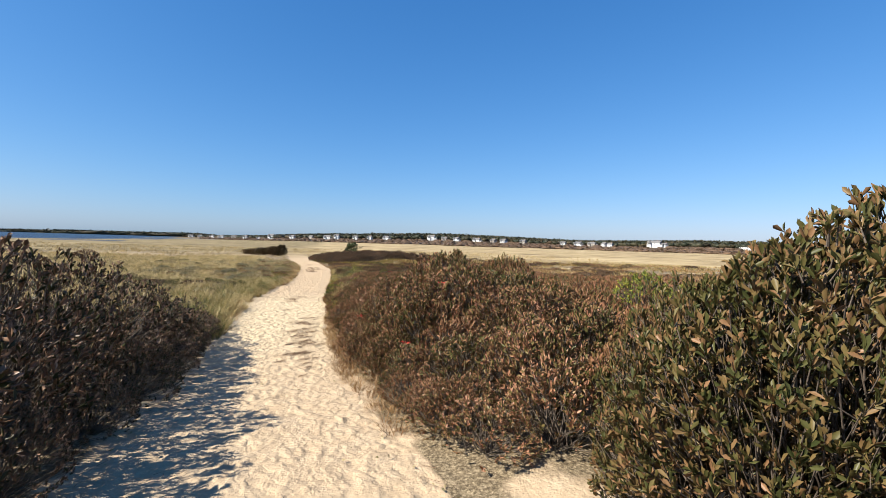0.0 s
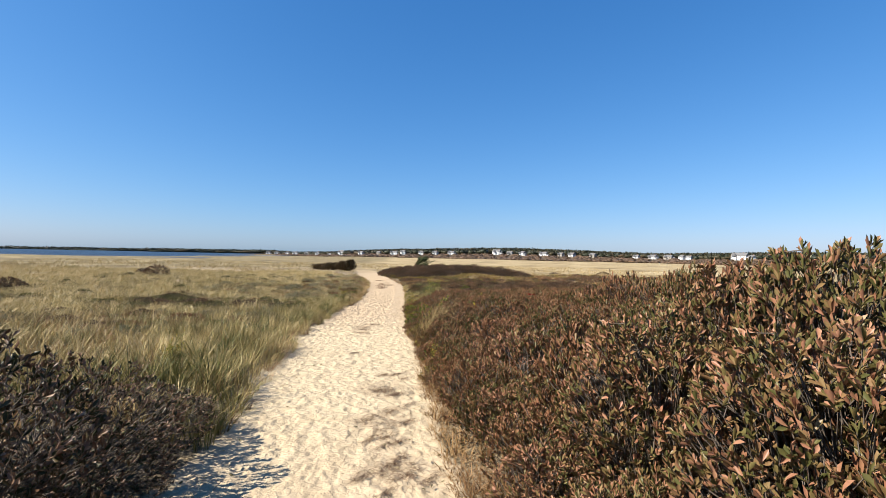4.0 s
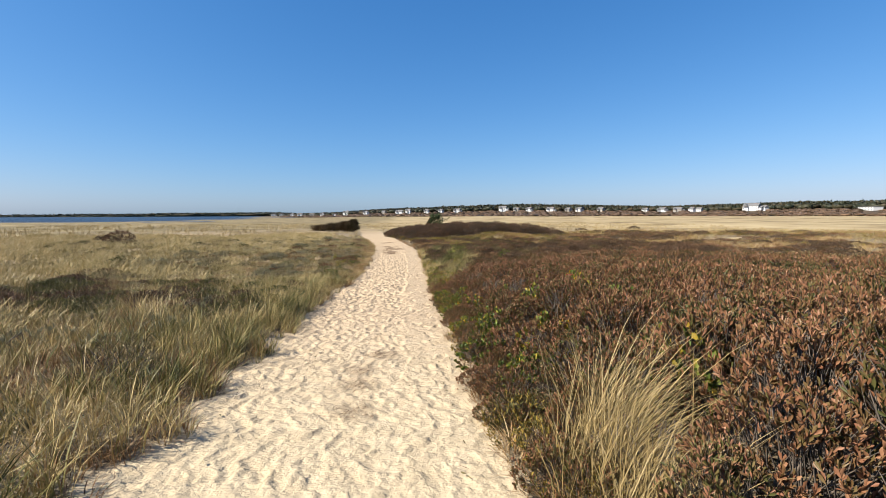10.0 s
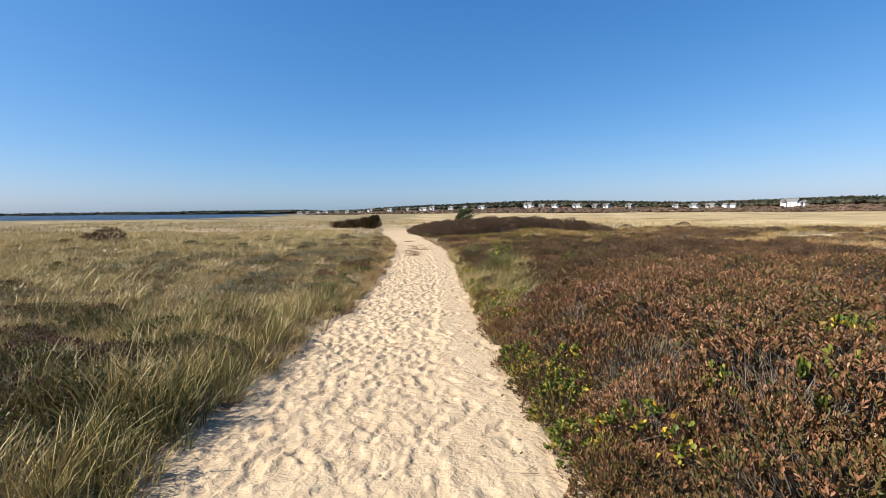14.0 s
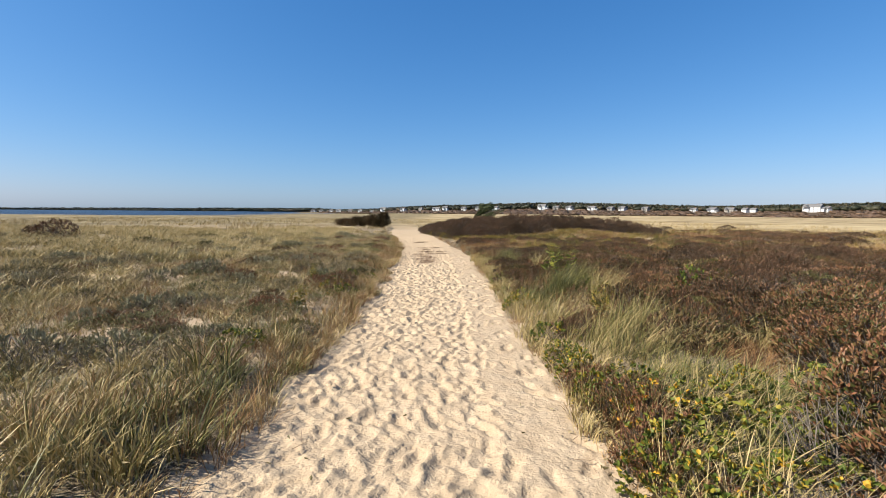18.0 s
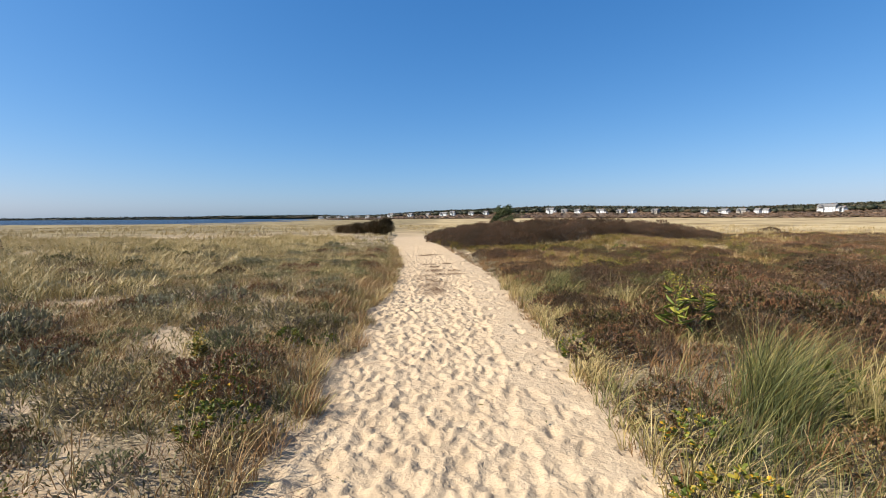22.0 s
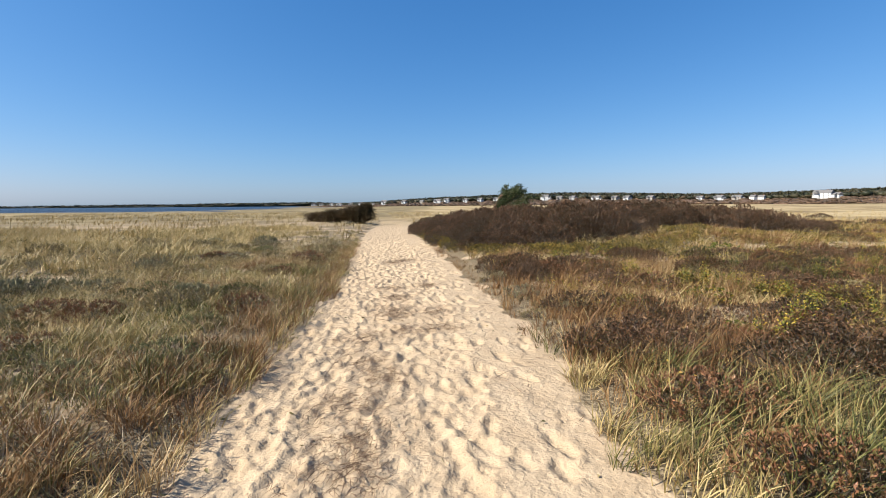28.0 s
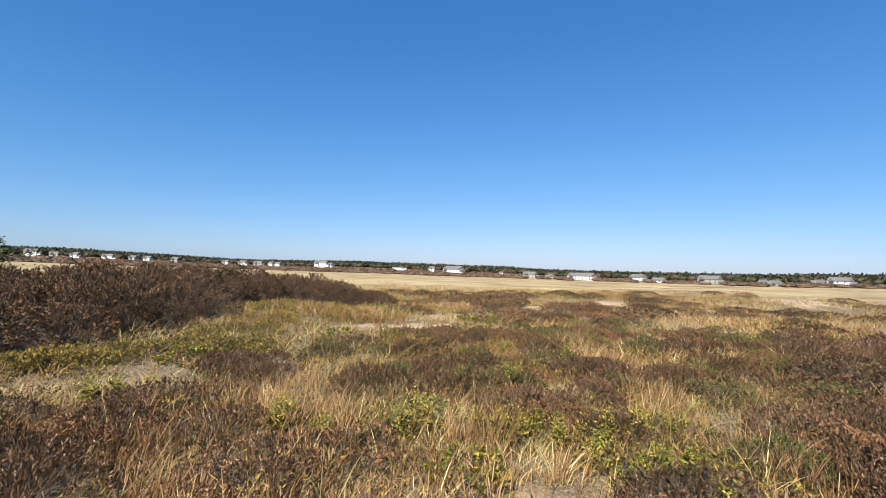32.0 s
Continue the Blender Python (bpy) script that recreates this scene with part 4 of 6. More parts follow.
ROSES_MEADOW = ((1.55, 26.0, 0.28, 0.35), (1.55, 27.9, 0.3, 0.35), (4.6, 28.4, 0.4, 0.8), (1.75, 28.6, 0.25, 0.3), (-1.4, 28.9, 0.3, 0.32), (3.0, 29.0, 0.35, 0.45), (-1.65, 29.4, 0.28, 0.3), (-1.75, 30.0, 0.25, 0.28), (1.7, 30.8, 0.25, 0.3), (-1.6, 31.0, 0.22, 0.3), (-1.2, 31.1, 0.22, 0.26), (3.6, 37.6, 0.25, 0.25), (4.3, 39.3, 0.3, 0.3), (5.1, 40.2, 0.3, 0.3), (6.2, 41.3, 0.35, 0.3), (7.5, 43.9, 0.4, 0.35), (4.8, 44.0, 0.4, 0.3))
for x, y, r, h in ROSES_THICKET + ROSES_BEND + ROSES_MEADOW:
    plant(ROSE, "wild_rose_bush", x, y, r, h * 0.86, rng, "small wild rose bush with green, yellow and orange leaves", group="wild roses at the path edge")


for k in range(36):
    y = rng.uniform(14.0, 25.5)
    x = float(right_edge(y)) + (rng.uniform(0.05, 0.4) if k % 3 else rng.uniform(0.4, 2.6))
    plant(ROSE, "wild_rose_bush", x, y, rng.uniform(0.16, 0.28), rng.uniform(0.22, 0.36) if k % 3 or y > 20.5 else float(mass_height(x, y)) * 1.02, rng, "small wild rose bush with green, yellow and orange leaves", group="wild roses at the path edge")
for x, y, r, h in ((2.2, 22.1, 0.36, 0.55), (2.6, 22.5, 0.4, 0.6), (3.0, 22.9, 0.4, 0.6), (2.9, 22.2, 0.4, 0.62), (3.4, 23.4, 0.4, 0.58), (3.5, 22.6, 0.42, 0.62), (3.9, 23.9, 0.42, 0.58)):
    plant(RED, "bayberry_shrub", x, y, r, h, rng, "low bayberry shrub with red-brown and dark green leaves", group="shrub thicket beside the path")
for k in range(34):
    y = rng.uniform(6.5, 24.0)
    x = float(right_edge(y)) + rng.uniform(0.35, 2.6)
    plant(BARE_TWIGS, "bare_shrub", x, y, rng.uniform(0.3, 0.45), float(mass_height(x, y)) * rng.uniform(0.95, 1.08), rng, "leafless silver-grey twigs standing in the thicket", group="bare twigs in the thicket")
for k in range(90):
    y = rng.uniform(8.5, 24.5)
    x = float(right_edge(y)) + rng.uniform(0.1, 0.45)
    plant(RED_LOW, "leafy_shrub", x, y, rng.uniform(0.2, 0.32), rng.uniform(0.16, 0.34), rng, "low red-brown leafy shrub spilling onto the sand", group="shrub thicket beside the path")
for k in range(26):
    y = rng.uniform(8.5, 24.5)
    x = float(right_edge(y)) + rng.uniform(0.05, 0.34)
    plant(FORB_LOW, "yellow_herb", x, y, rng.uniform(0.14, 0.26), rng.uniform(0.16, 0.34), rng, "yellow-green leafy herb at the foot of the thicket", "herb", "yellow herbs at the thicket's foot")
for k in range(9):
    y = rng.uniform(11.4, 13.6)
    plant(FORB_LOW, "yellow_herb", float(right_edge(y)) + rng.uniform(0.02, 0.22), y, rng.uniform(0.16, 0.24), rng.uniform(0.2, 0.32), rng, "yellow-green leafy herb at the foot of the thicket", "herb", "yellow herbs at the thicket's foot")
for x, y, r, h in ((5.5, 5.1, 0.6, 1.45), (6.1, 4.9, 0.55, 1.32)):
    plant(LIME, "green_bush", x, y, r, h, rng, "bright yellow-green leafy bush rising above brown shrubs", group="green bushes behind the thicket")
for x0 in np.arange(1.4, 6.2, 0.42):
    for y0 in np.arange(25.8, 33.4, 0.42):
        x, y = x0 + rng.normal(0, 0.11), y0 + rng.normal(0, 0.11)
        off = x - float(right_edge(y))
        if off > 0.3 and float(lattice(x, y, 1.1, 75)) > (0.4 if off > 0.9 else 0.46) and math.hypot(x - 2.6, y - 28.9) > 0.75 and math.hypot(x - 3.0, y - 31.2) > 0.4:
            plant((HEATH_BAY, HEATH_BAY, HEATH_RUST, HEATH_BROWN)[rng.integers(4)], "leafy_heath_shrub", x, y, rng.uniform(0.26, 0.4), rng.uniform(0.26, 0.36) + 0.06 * min(off, 2.0), rng, "low leafy shrub of brown, maroon and olive leaves threaded with grass", group="leafy shrubs before the bend")
for k in range(22):
    y = rng.uniform(38.6, 43.6)
    x = float(right_edge(y)) + rng.uniform(0.2, 1.0)
    plant((DULL_LOW, DULL_LOW, DARK_LOW, SAGE_LOW)[k % 4], "dry_shrub", x, y, rng.uniform(0.16, 0.28), rng.uniform(0.1, 0.18), rng, "low grey-brown dry plant on thin sand", group="low shrubs in the meadow")
for k in range(90):
    x, y = rng.uniform(3.2, 13.0), rng.uniform(36.4, 43.4)
    if float(lattice(x, y, 1.3, 76)) > 0.47 and bare(x, y) < 0.3:
        plant(DARK_LOW if k % 4 else OLIVE_LOW, "meadow_shrub", x, y, rng.uniform(0.28, 0.48), rng.uniform(0.24, 0.4), rng, "knee-low dark purple-brown shrub in dry grass", group="low shrubs in the meadow")
for x, y, r, h in ((-1.65, 30.1, 0.34, 0.36), (-1.95, 29.7, 0.32, 0.34), (-1.5, 29.4, 0.26, 0.3), (-3.1, 34.6, 0.34, 0.3), (-3.6, 34.3, 0.3, 0.26), (-2.9, 31.9, 0.26, 0.24), (-2.3, 27.6, 0.3, 0.3), (-4.4, 33.0, 0.34, 0.28)):
    plant(RED_LOW, "brown_shrub", x, y, r, h * 0.9, rng, "low dark red-brown shrub in the dune grass", group="heath beside the path")
for x, y, r, h in ((-1.45, 31.5, 0.2, 0.26), (-1.4, 31.9, 0.22, 0.24), (-1.62, 31.2, 0.2, 0.22), (-2.3, 18.4, 0.2, 0.3)):
    plant(OLIVE_LOW, "olive_shrub", x, y, r, h, rng, "small yellow-olive leafy shrub at the path's edge", group="heath beside the path")
# low brown heath runs on from the thicket to the far mound
for x0 in np.arange(2.6, 15.0, 0.85):
    for y0 in np.arange(26.0, 36.5, 0.85):
        x, y = x0 + rng.normal(0, 0.2), y0 + rng.normal(0, 0.2)
        if x > 2.6 + 0.12 * abs(y - 31) and x > float(right_edge(y)) + 1.1 and float(lattice(x, y, 2.0, 72)) > 0.34 and not (2.2 < x < 4.0 and 28 < y < 33):
            plant(RED_LOW if rng.uniform() < 0.25 else OLIVE_LOW if rng.uniform() < 0.25 else DARK_LOW, "brown_heath_shrub", x, y, rng.uniform(0.4, 0.6), rng.uniform(0.32, 0.5), rng, "low dark brown shrub among blond grass", group="heath shrubs")
DARK_CLUMPS = ((2.1, 42.2), (2.7, 41.3), (6.0, 41.1), (6.8, 40.5), (11.6, 40.6), (12.0, 37.5), (10.6, 37.3), (9.2, 36.9), (9.4, 37.8), (8.4, 38.5), (5.3, 36.7), (6.3, 36.9), (7.6, 36.6), (5.9, 39.3), (9.8, 41.8), (7.6, 42.2), (13.6, 42.2), (13.4, 38.6), (11.2, 38.8))
for cx, cy in DARK_CLUMPS:
    for k in range(5):
        x, y = cx + rng.normal(0, 0.42), cy + rng.normal(0, 0.26)
        if side_of(x, y) > 0.45:
            plant(DARK_LOW if k % 3 else RED_LOW, "meadow_shrub", x, y, rng.uniform(0.32, 0.5), rng.uniform(0.28, 0.42), rng, "knee-low dark purple-brown shrub in dry grass", group="low shrubs in the meadow")
for k in range(54):
    x, y = rng.uniform(5.5, 16), rng.uniform(35.4, 42.5)
    plant(OLIVE_LOW, "olive_shrub", x, y, rng.uniform(0.3, 0.55), rng.uniform(0.24, 0.4), rng, "knee-low dark olive-green shrub in dry grass", group="low shrubs in the meadow")
for k in range(26):
    y = rng.uniform(45.6, 57.0)
    plant(FORB_LOW, "yellow_herb", float(right_edge(y)) + rng.uniform(0.12, 0.5), y, rng.uniform(0.2, 0.34), rng.uniform(0.2, 0.36), rng, "yellowing low leafy herb before the dark shrubs", "herb", "yellow herbs in the meadow")
YELLOW_CLUMPS = ((4.5, 40.1), (5.2, 39.4), (5.0, 38.6), (5.4, 38.1), (9.0, 40.3), (7.2, 40.2), (3.5, 44.5), (8.3, 43.3), (5.9, 44.3), (7.6, 46.0), (9.3, 45.8), (2.4, 45.2), (4.2, 44.9), (9.8, 47.0), (6.8, 45.2))
for k, (cx, cy) in enumerate(YELLOW_CLUMPS):
    for j in range(4 if cy > 42 else 2):
        x, y = cx + rng.normal(0, 0.3), cy + rng.normal(0, 0.2)
        if side_of(x, y) > 0.35:
            plant(FORB_LOW, "yellow_herb", x, y, rng.uniform(0.22, 0.36), rng.uniform(0.18, 0.3), rng, "yellowing low leafy herb before the dark shrubs", "herb", "yellow herbs in the meadow")


for k in range(110):
    if k < 80:
        x = rng.uniform(1.4, 14)
        y = float(np.interp(x, (0, 2, 5.5, 7.5, 10, 15), (47.2, 45.4, 45.2, 47.5, 48.3, 48.6))) - abs(rng.normal(0.1, 0.6))
    else:
        x, y = rng.uniform(2.6, 12), rng.uniform(37.2, 44)
    if x > right_edge(y) + 0.35 and bare(x, y) < 0.3 and y < 48 and not in_mound(x, y):
        plant(FORB_LOW, "yellow_herb", x, y, rng.uniform(0.2, 0.38), rng.uniform(0.16, 0.3), rng, "yellowing low leafy herb before the dark shrubs", "herb", "yellow herbs in the meadow")


def red_sprig(x, y, tall, rng):
    """A thin shoot with a few scarlet leaflets where it comes out of the shrub."""
    root = new("red_creeper")
    root.location = (x, y, float(height(x, y)) - 0.02)
    v, f = sticks_mesh(np.array([[0, 0, 0.0], [0.03, 0.02, tall * 0.6]]), np.array([[0.03, 0.02, tall * 0.6], [0, -0.03, tall]]), 0.002, 0.0015)
    part("shoot", mesh_of("shoot", v, f, M_DRY), root)
    for k in range(5):
        a = 1.26 * k + rng.uniform(-0.3, 0.3)
        v, f = leaves_mesh(np.array([[0.01 * math.cos(a), -0.03 + 0.01 * math.sin(a), tall]]), unit(np.array([[math.cos(a), math.sin(a), 0.35]])), 0.04, 0.022, rng)
        part("leaflet", mesh_of("leaflet", v, f, M_CREEPER), root)
    tagged(root, "sprig of scarlet creeper leaves climbing through a shrub", "creeper", "scarlet creeper sprigs")


for x, y, tall in ((1.91, 9.14, 0.98), (1.06, 2.85, 0.78), (0.75, 4.05, 0.86), (1.61, 3.65, 1.2), (2.6, 16.9, 0.72)):
    red_sprig(x, y, tall, rng)


def goldenrod(x, y, r, h, rng, leaf=0.11, wide=0.016, tint=None, stems=0, per=18, plume=1.0):
    """Upright stems with long drooping leaves and a yellow plume on each."""
    root = new("goldenrod")
    root.location = (x, y, float(height(x, y)) - 0.02)
    n = stems or max(3, int(r * 22))
    a, d = rng.uniform(0, 6.28, n), rng.uniform(0, r * 0.5, n)
    foot = np.stack([np.cos(a) * d, np.sin(a) * d, 0 * a], 1)
    tip = foot + np.stack([np.cos(a) * r * 0.5, np.sin(a) * r * 0.5, h * rng.uniform(0.7, 1.0, n)], 1)
    v, f = sticks_mesh(foot, tip, 0.003, 0.0018)
    tagged(part("wood", mesh_of("goldenrod_stems", v, f, M_DRY), root), kind="stuff")
    k = np.repeat(np.arange(n), per)
    s = rng.uniform(0.25, 0.9, len(k))[:, None]
    b = foot[k] + (tip[k] - foot[k]) * s
    t = rng.uniform(0, 6.28, len(k))
    way = unit(np.stack([np.cos(t), np.sin(t), rng.uniform(0.0, 0.7, len(k))], 1))
    v, f = leaves_mesh(b, way, leaf * (1.2 - s[:, 0] * 0.7), wide, rng, curl=0.35)
    tagged(part("foliage", mesh_of("goldenrod_leaves", v, f, tint or M_FORB), root), kind="stuff")
    k = np.repeat(np.arange(n), 90)
    b = tip[k] + rng.normal(0, 1, (len(k), 3)) * np.array([0.035, 0.035, 0.07]) * plume - np.array([0, 0, 0.03])
    v, f = leaves_mesh(b, unit(rng.normal(0, 1, (len(k), 3))), 0.024, 0.014, rng, simple=True)
    tagged(part("plume", mesh_of("goldenrod_plumes", v, f, M_GOLDROD), root, "faded yellow flower plumes"), kind="stuff")
    tagged(root, "yellow-green goldenrod clump with fading plumes", "wildflower", "goldenrod clumps")


for x, y, r, h in ((0.8, 9.6, 0.12, 0.3), (4.52, 40.0, 0.2, 0.35), (4.9, 39.4, 0.22, 0.35), (5.6, 38.6, 0.2, 0.3), (3.9, 40.8, 0.2, 0.3), (6.6, 40.0, 0.2, 0.35), (8.2, 41.2, 0.3, 0.35), (3.4, 42.6, 0.3, 0.3),
                   (3.6, 37.2, 0.2, 0.3), (4.3, 37.7, 0.2, 0.32), (5.2, 38.9, 0.2, 0.3), (-2.4, 9.4, 0.2, 0.35), (-2.2, 30.4, 0.15, 0.3), (9.6, 42.4, 0.35, 0.35), (11.8, 43.4, 0.4, 0.35), (-1.9, 27.6, 0.15, 0.3), (2.4, 27.0, 0.2, 0.4)):
    goldenrod(x, y, r, h, rng)
for x, y, r, h in ((2.85, 31.1, 0.2, 0.74), (3.22, 31.35, 0.34, 0.72)):
    goldenrod(x, y, r, h, rng, 0.24, 0.03, M_LIME, stems=3, per=9, plume=1.15)
for x, y, r, h in ((4.6, 40.0, 0.16, 0.26), (5.1, 38.7, 0.18, 0.28), (5.25, 38.1, 0.18, 0.28), (4.9, 38.4, 0.14, 0.24), (5.3, 39.3, 0.16, 0.26), (7.2, 40.2, 0.16, 0.28), (9.0, 40.2, 0.18, 0.3), (6.0, 38.2, 0.14, 0.26), (4.1, 40.5, 0.14, 0.24)):
    goldenrod(x, y, r, h, rng, 0.085, 0.026, M_LIME, per=10, plume=0.7)


def strap_plant(x, y, count, rng):
    """A rosette of broad, arching strap leaves."""
    root = new("strap_leaved_plant")
    root.location = (x, y, float(height(x, y)) - 0.01)
    for k in range(count):
        a = 6.28 * k / count + rng.uniform(-0.3, 0.3)
        ln, wd = rng.uniform(0.2, 0.32), rng.uniform(0.035, 0.05)
        out, across = np.array([math.cos(a), math.sin(a), 0]), np.array([-math.sin(a), math.cos(a), 0])
        verts, faces = [], []
        for j in range(6):
            u = j / 5
            mid = out * ln * (0.1 + 0.8 * u) + np.array([0, 0, ln * (1.35 * u - 1.15 * u * u) + 0.01])
            w = wd * math.sin(0.35 + 2.6 * u) * 0.5
            verts += [mid - across * w + np.array([0, 0, w * 0.5]), mid, mid + across * w + np.array([0, 0, w * 0.5])]
            if j:
                b = 3 * j
                faces += [(b - 3, b - 2, b + 1, b), (b - 2, b - 1, b + 2, b + 1)]
        part("leaf", mesh_of("strap_leaf", verts, faces, M_LIME, True), root)
    tagged(root, "rosette of broad yellow-green strap leaves at the sand's edge", "plant", "strap-leaved plants")


for x, y in ((0.86, 11.5), (0.98, 11.25), (1.05, 15.2), (1.2, 18.0)):
    strap_plant(x, y, 8, rng)


def forbs(name, x, y, per, tall, leaf, wide, material, label, rng):
    """Low leafy plants scattered over the ground."""
    k = np.repeat(np.arange(len(x)), per)
    p = np.stack([x[k] + rng.normal(0, 0.09, len(k)), y[k] + rng.normal(0, 0.09, len(k)), 0 * k], 1)
    p[:, 2] = height(p[:, 0], p[:, 1]) + rng.uniform(0, 1, len(k)) * np.broadcast_to(tall, len(x))[k]
    v, f = leaves_mesh(p, unit(rng.normal(0, 0.6, (len(k), 3)) + np.array([0, 0, 0.6])), leaf * rng.uniform(0.6, 1.3, len(k)), wide, rng, simple=True)
    tagged(new(name, mesh_of(name, v, f, material)), label, "plants", kind="stuff")


# ---- juniper and pine beside the far path ----
def conifer(name, x, y, spread, tall, lean, limbs, leaf, rng, label, category, clump, needle, swept=0.0):
    base = np.array([0, 0, 0.0])
    top = np.array([lean * tall, 0.0, tall * 0.95])
    root = new(name)
    root.location = (x, y, float(height(x, y)) - 0.05)
    s = np.linspace(0, 1, 6)[:, None]
    spine = base + (top - base) * s + np.array([0.25, 0, 0]) * np.sin(s * 3.1) * spread * 0.2
    v, f = sticks_mesh(spine[:-1], spine[1:], tall * 0.035 * (1 - s[:-1, 0] * 0.7), tall * 0.035 * (1 - s[1:, 0] * 0.7))
    part("trunk", mesh_of("trunk", v, f, M_DRY), root)
    u = rng.uniform(0.05, 1, limbs)
    start = base + (top - base) * u[:, None]
    a = rng.normal(0.0, 0.85, limbs) if swept else rng.uniform(0, 6.28, limbs)
    ln = spread * (1.05 - 0.62 * u) * rng.uniform(0.55, 1.15, limbs)
    tip = start + np.stack([np.cos(a) * ln * (1 - 0.5 * swept) + (lean * 0.3 + swept * 0.5) * ln, np.sin(a) * ln, ln * (rng.uniform(0.1, 0.5, limbs) + 0.12 * swept)], 1)
    v, f = sticks_mesh(start, tip, 0.02, 0.006)
    tagged(part("branchwork", mesh_of("branchwork", v, f, M_DRY), root), kind="stuff")
    per = clump
    k = np.repeat(np.arange(limbs), per)
    w = rng.uniform(0.25, 1.05, limbs * per)[:, None]
    p = start[k] + (tip[k] - start[k]) * w + rng.normal(0, (0.032 if swept else 0.07) * spread, (limbs * per, 3))
    p[:, 2] = np.maximum(p[:, 2], 0.05)
    way = unit((tip - start)[k] * 0.6 + rng.normal(0, 0.25, (limbs * per, 3)) + np.array([lean * 0.2, 0, 0.25]))
    v, f = leaves_mesh(p, way, needle * rng.uniform(0.6, 1.3, limbs * per), needle * 0.32, rng, simple=True)
    part("crown", mesh_of("crown", v, f, leaf), root)
    return tagged(root, label, category)


conifer("pine_tree", 2.85, 54.4, 2.1, 1.84, 0.6, 40, M_PINE, rng, "small windswept green pine above dark shrubs", "tree", 420, 0.08, 0.9)
conifer("juniper_bush", -4.5, 72.6, 1.05, 1.6, 0.1, 80, M_JUNIPER, rng, "dark windswept juniper bush beside the sand path", "bush", 110, 0.12)
conifer("juniper_bush", -5.6, 73.0, 1.3, 1.25, 0.1, 90, M_JUNIPER, rng, "low dark juniper bush with a brown side", "bush", 90, 0.12)
conifer("juniper_bush", -7.2, 74.0, 1.5, 0.9, 0.1, 90, M_JUNIPER, rng, "low brown juniper bush spreading over dune grass", "bush", 90, 0.12)
conifer("juniper_bush", -9.2, 76.5, 1.6, 0.65, 0.1, 90, M_JUNIPER, rng, "low brown juniper bush spreading over dune grass", "bush", 80, 0.12)


# ---- grasses ----
def tussocks(name, x, y, blades, tall, wide, spread, material, label, rng, wind=0.28, open_=0.35, bend=0.5, tone=(0.0, 1.0)):
    n = len(x)
    k = np.repeat(np.arange(n), blades)
    m = len(k)
    drift = np.clip(1.6 * lattice(x, y, 0.55, 81) - 0.3, 0, 1)
    size = np.broadcast_to(tall, n) * rng.uniform(0.6, 1.15, n) * (0.75 + 0.5 * lattice(x, y, 0.8, 82))
    a, r = rng.uniform(0, 6.28, m), np.sqrt(rng.uniform(0, 1, m)) * np.broadcast_to(spread, n)[k]
    px, py = x[k] + np.cos(a) * r, y[k] + np.sin(a) * r
    base = np.stack([px, py, height(px, py) - 0.02], 1)
    lean = np.stack([np.cos(a) * rng.uniform(0, open_, m) * 1.4 + wind * rng.uniform(0.2, 1.4, m), np.sin(a) * rng.uniform(0, open_, m) * 1.4 - 0.1 * wind, 0 * a], 1) + rng.normal(0, 0.1, (m, 3)) * np.array([1, 1, 0])
    v, f = blades_mesh(base, size[k] * rng.uniform(0.55, 1.1, m), np.broadcast_to(wide, n)[k] * rng.uniform(0.7, 1.3, m), lean, rng.uniform(0.1, bend, m), rng)
    me = mesh_of(name, v, f, material)
    me.attributes.new("tone", "FLOAT", "POINT").data.foreach_set("value", np.repeat((tone[0] + (tone[1] - tone[0]) * (0.6 * drift + 0.4 * rng.uniform(0, 1, n))).astype(np.float32)[k], 7))
    return tagged(new(name, me), label, "grass", kind="stuff")


def scatter(count, x0, x1, y0, y1, keep, rng):
    x, y = rng.uniform(x0, x1, count), rng.uniform(y0, y1, count)
    ok = ((bare(x, y) < 0.35) | ((rng.uniform(0, 1, count) < np.where(x < 0, 0.6, 0.18)) & (on_path(x, y) < -0.3))) & (rng.uniform(0, 1, count) < keep(x, y))
    return x[ok], y[ok]


g = np.random.default_rng(21)
patchy = lambda x, y, s, k: np.clip((lattice(x, y, s, k) - 0.3) / 0.35, 0.4, 1)
left_near = lambda x, y: (y > 7.3) * np.where(in_dark_patch(x, y), 0.85, 1) * patchy(x, y, 1.0, 31) * np.where(y > 24, 0.85, 1)
x, y = scatter(5400, -8, -0.7, 6.8, 58, left_near, g)
tussocks("beach_grass", x, y, 17, np.where(y < 24, 0.42, 0.22), 0.007, 0.065, M_GRASS, "green and straw-coloured beach grass along the path", g, wind=0.07, open_=0.6, bend=0.8, tone=(-0.6, 1.2))
x, y = scatter(5500, -9, -0.7, 7.2, 49, lambda x, y: (0.12 + 0.88 * (lattice(x, y, 0.8, 33) > 0.58)) * np.where(y > 24, 0.36, 0.95), g)
tussocks("bluestem_grass", x, y, 12, np.where(y < 24, 0.36, 0.2), 0.006, 0.06, M_BLUE, "reddish brown dry bluestem grass beside the path", g, wind=0.12, open_=0.6, tone=(0.15, 1.1))
x, y = scatter(4200, -9, -0.9, 22, 48, lambda x, y: (lattice(x, y, 0.75, 83) > 0.47) * 1.0, g)
tussocks("short_green_grass", x, y, 15, 0.21, 0.006, 0.08, M_GRASS, "short olive-green grass tufts among bleached straw", g, wind=0.08, open_=0.9, bend=1.0, tone=(-0.7, 0.5))
q = np.random.default_rng(27)
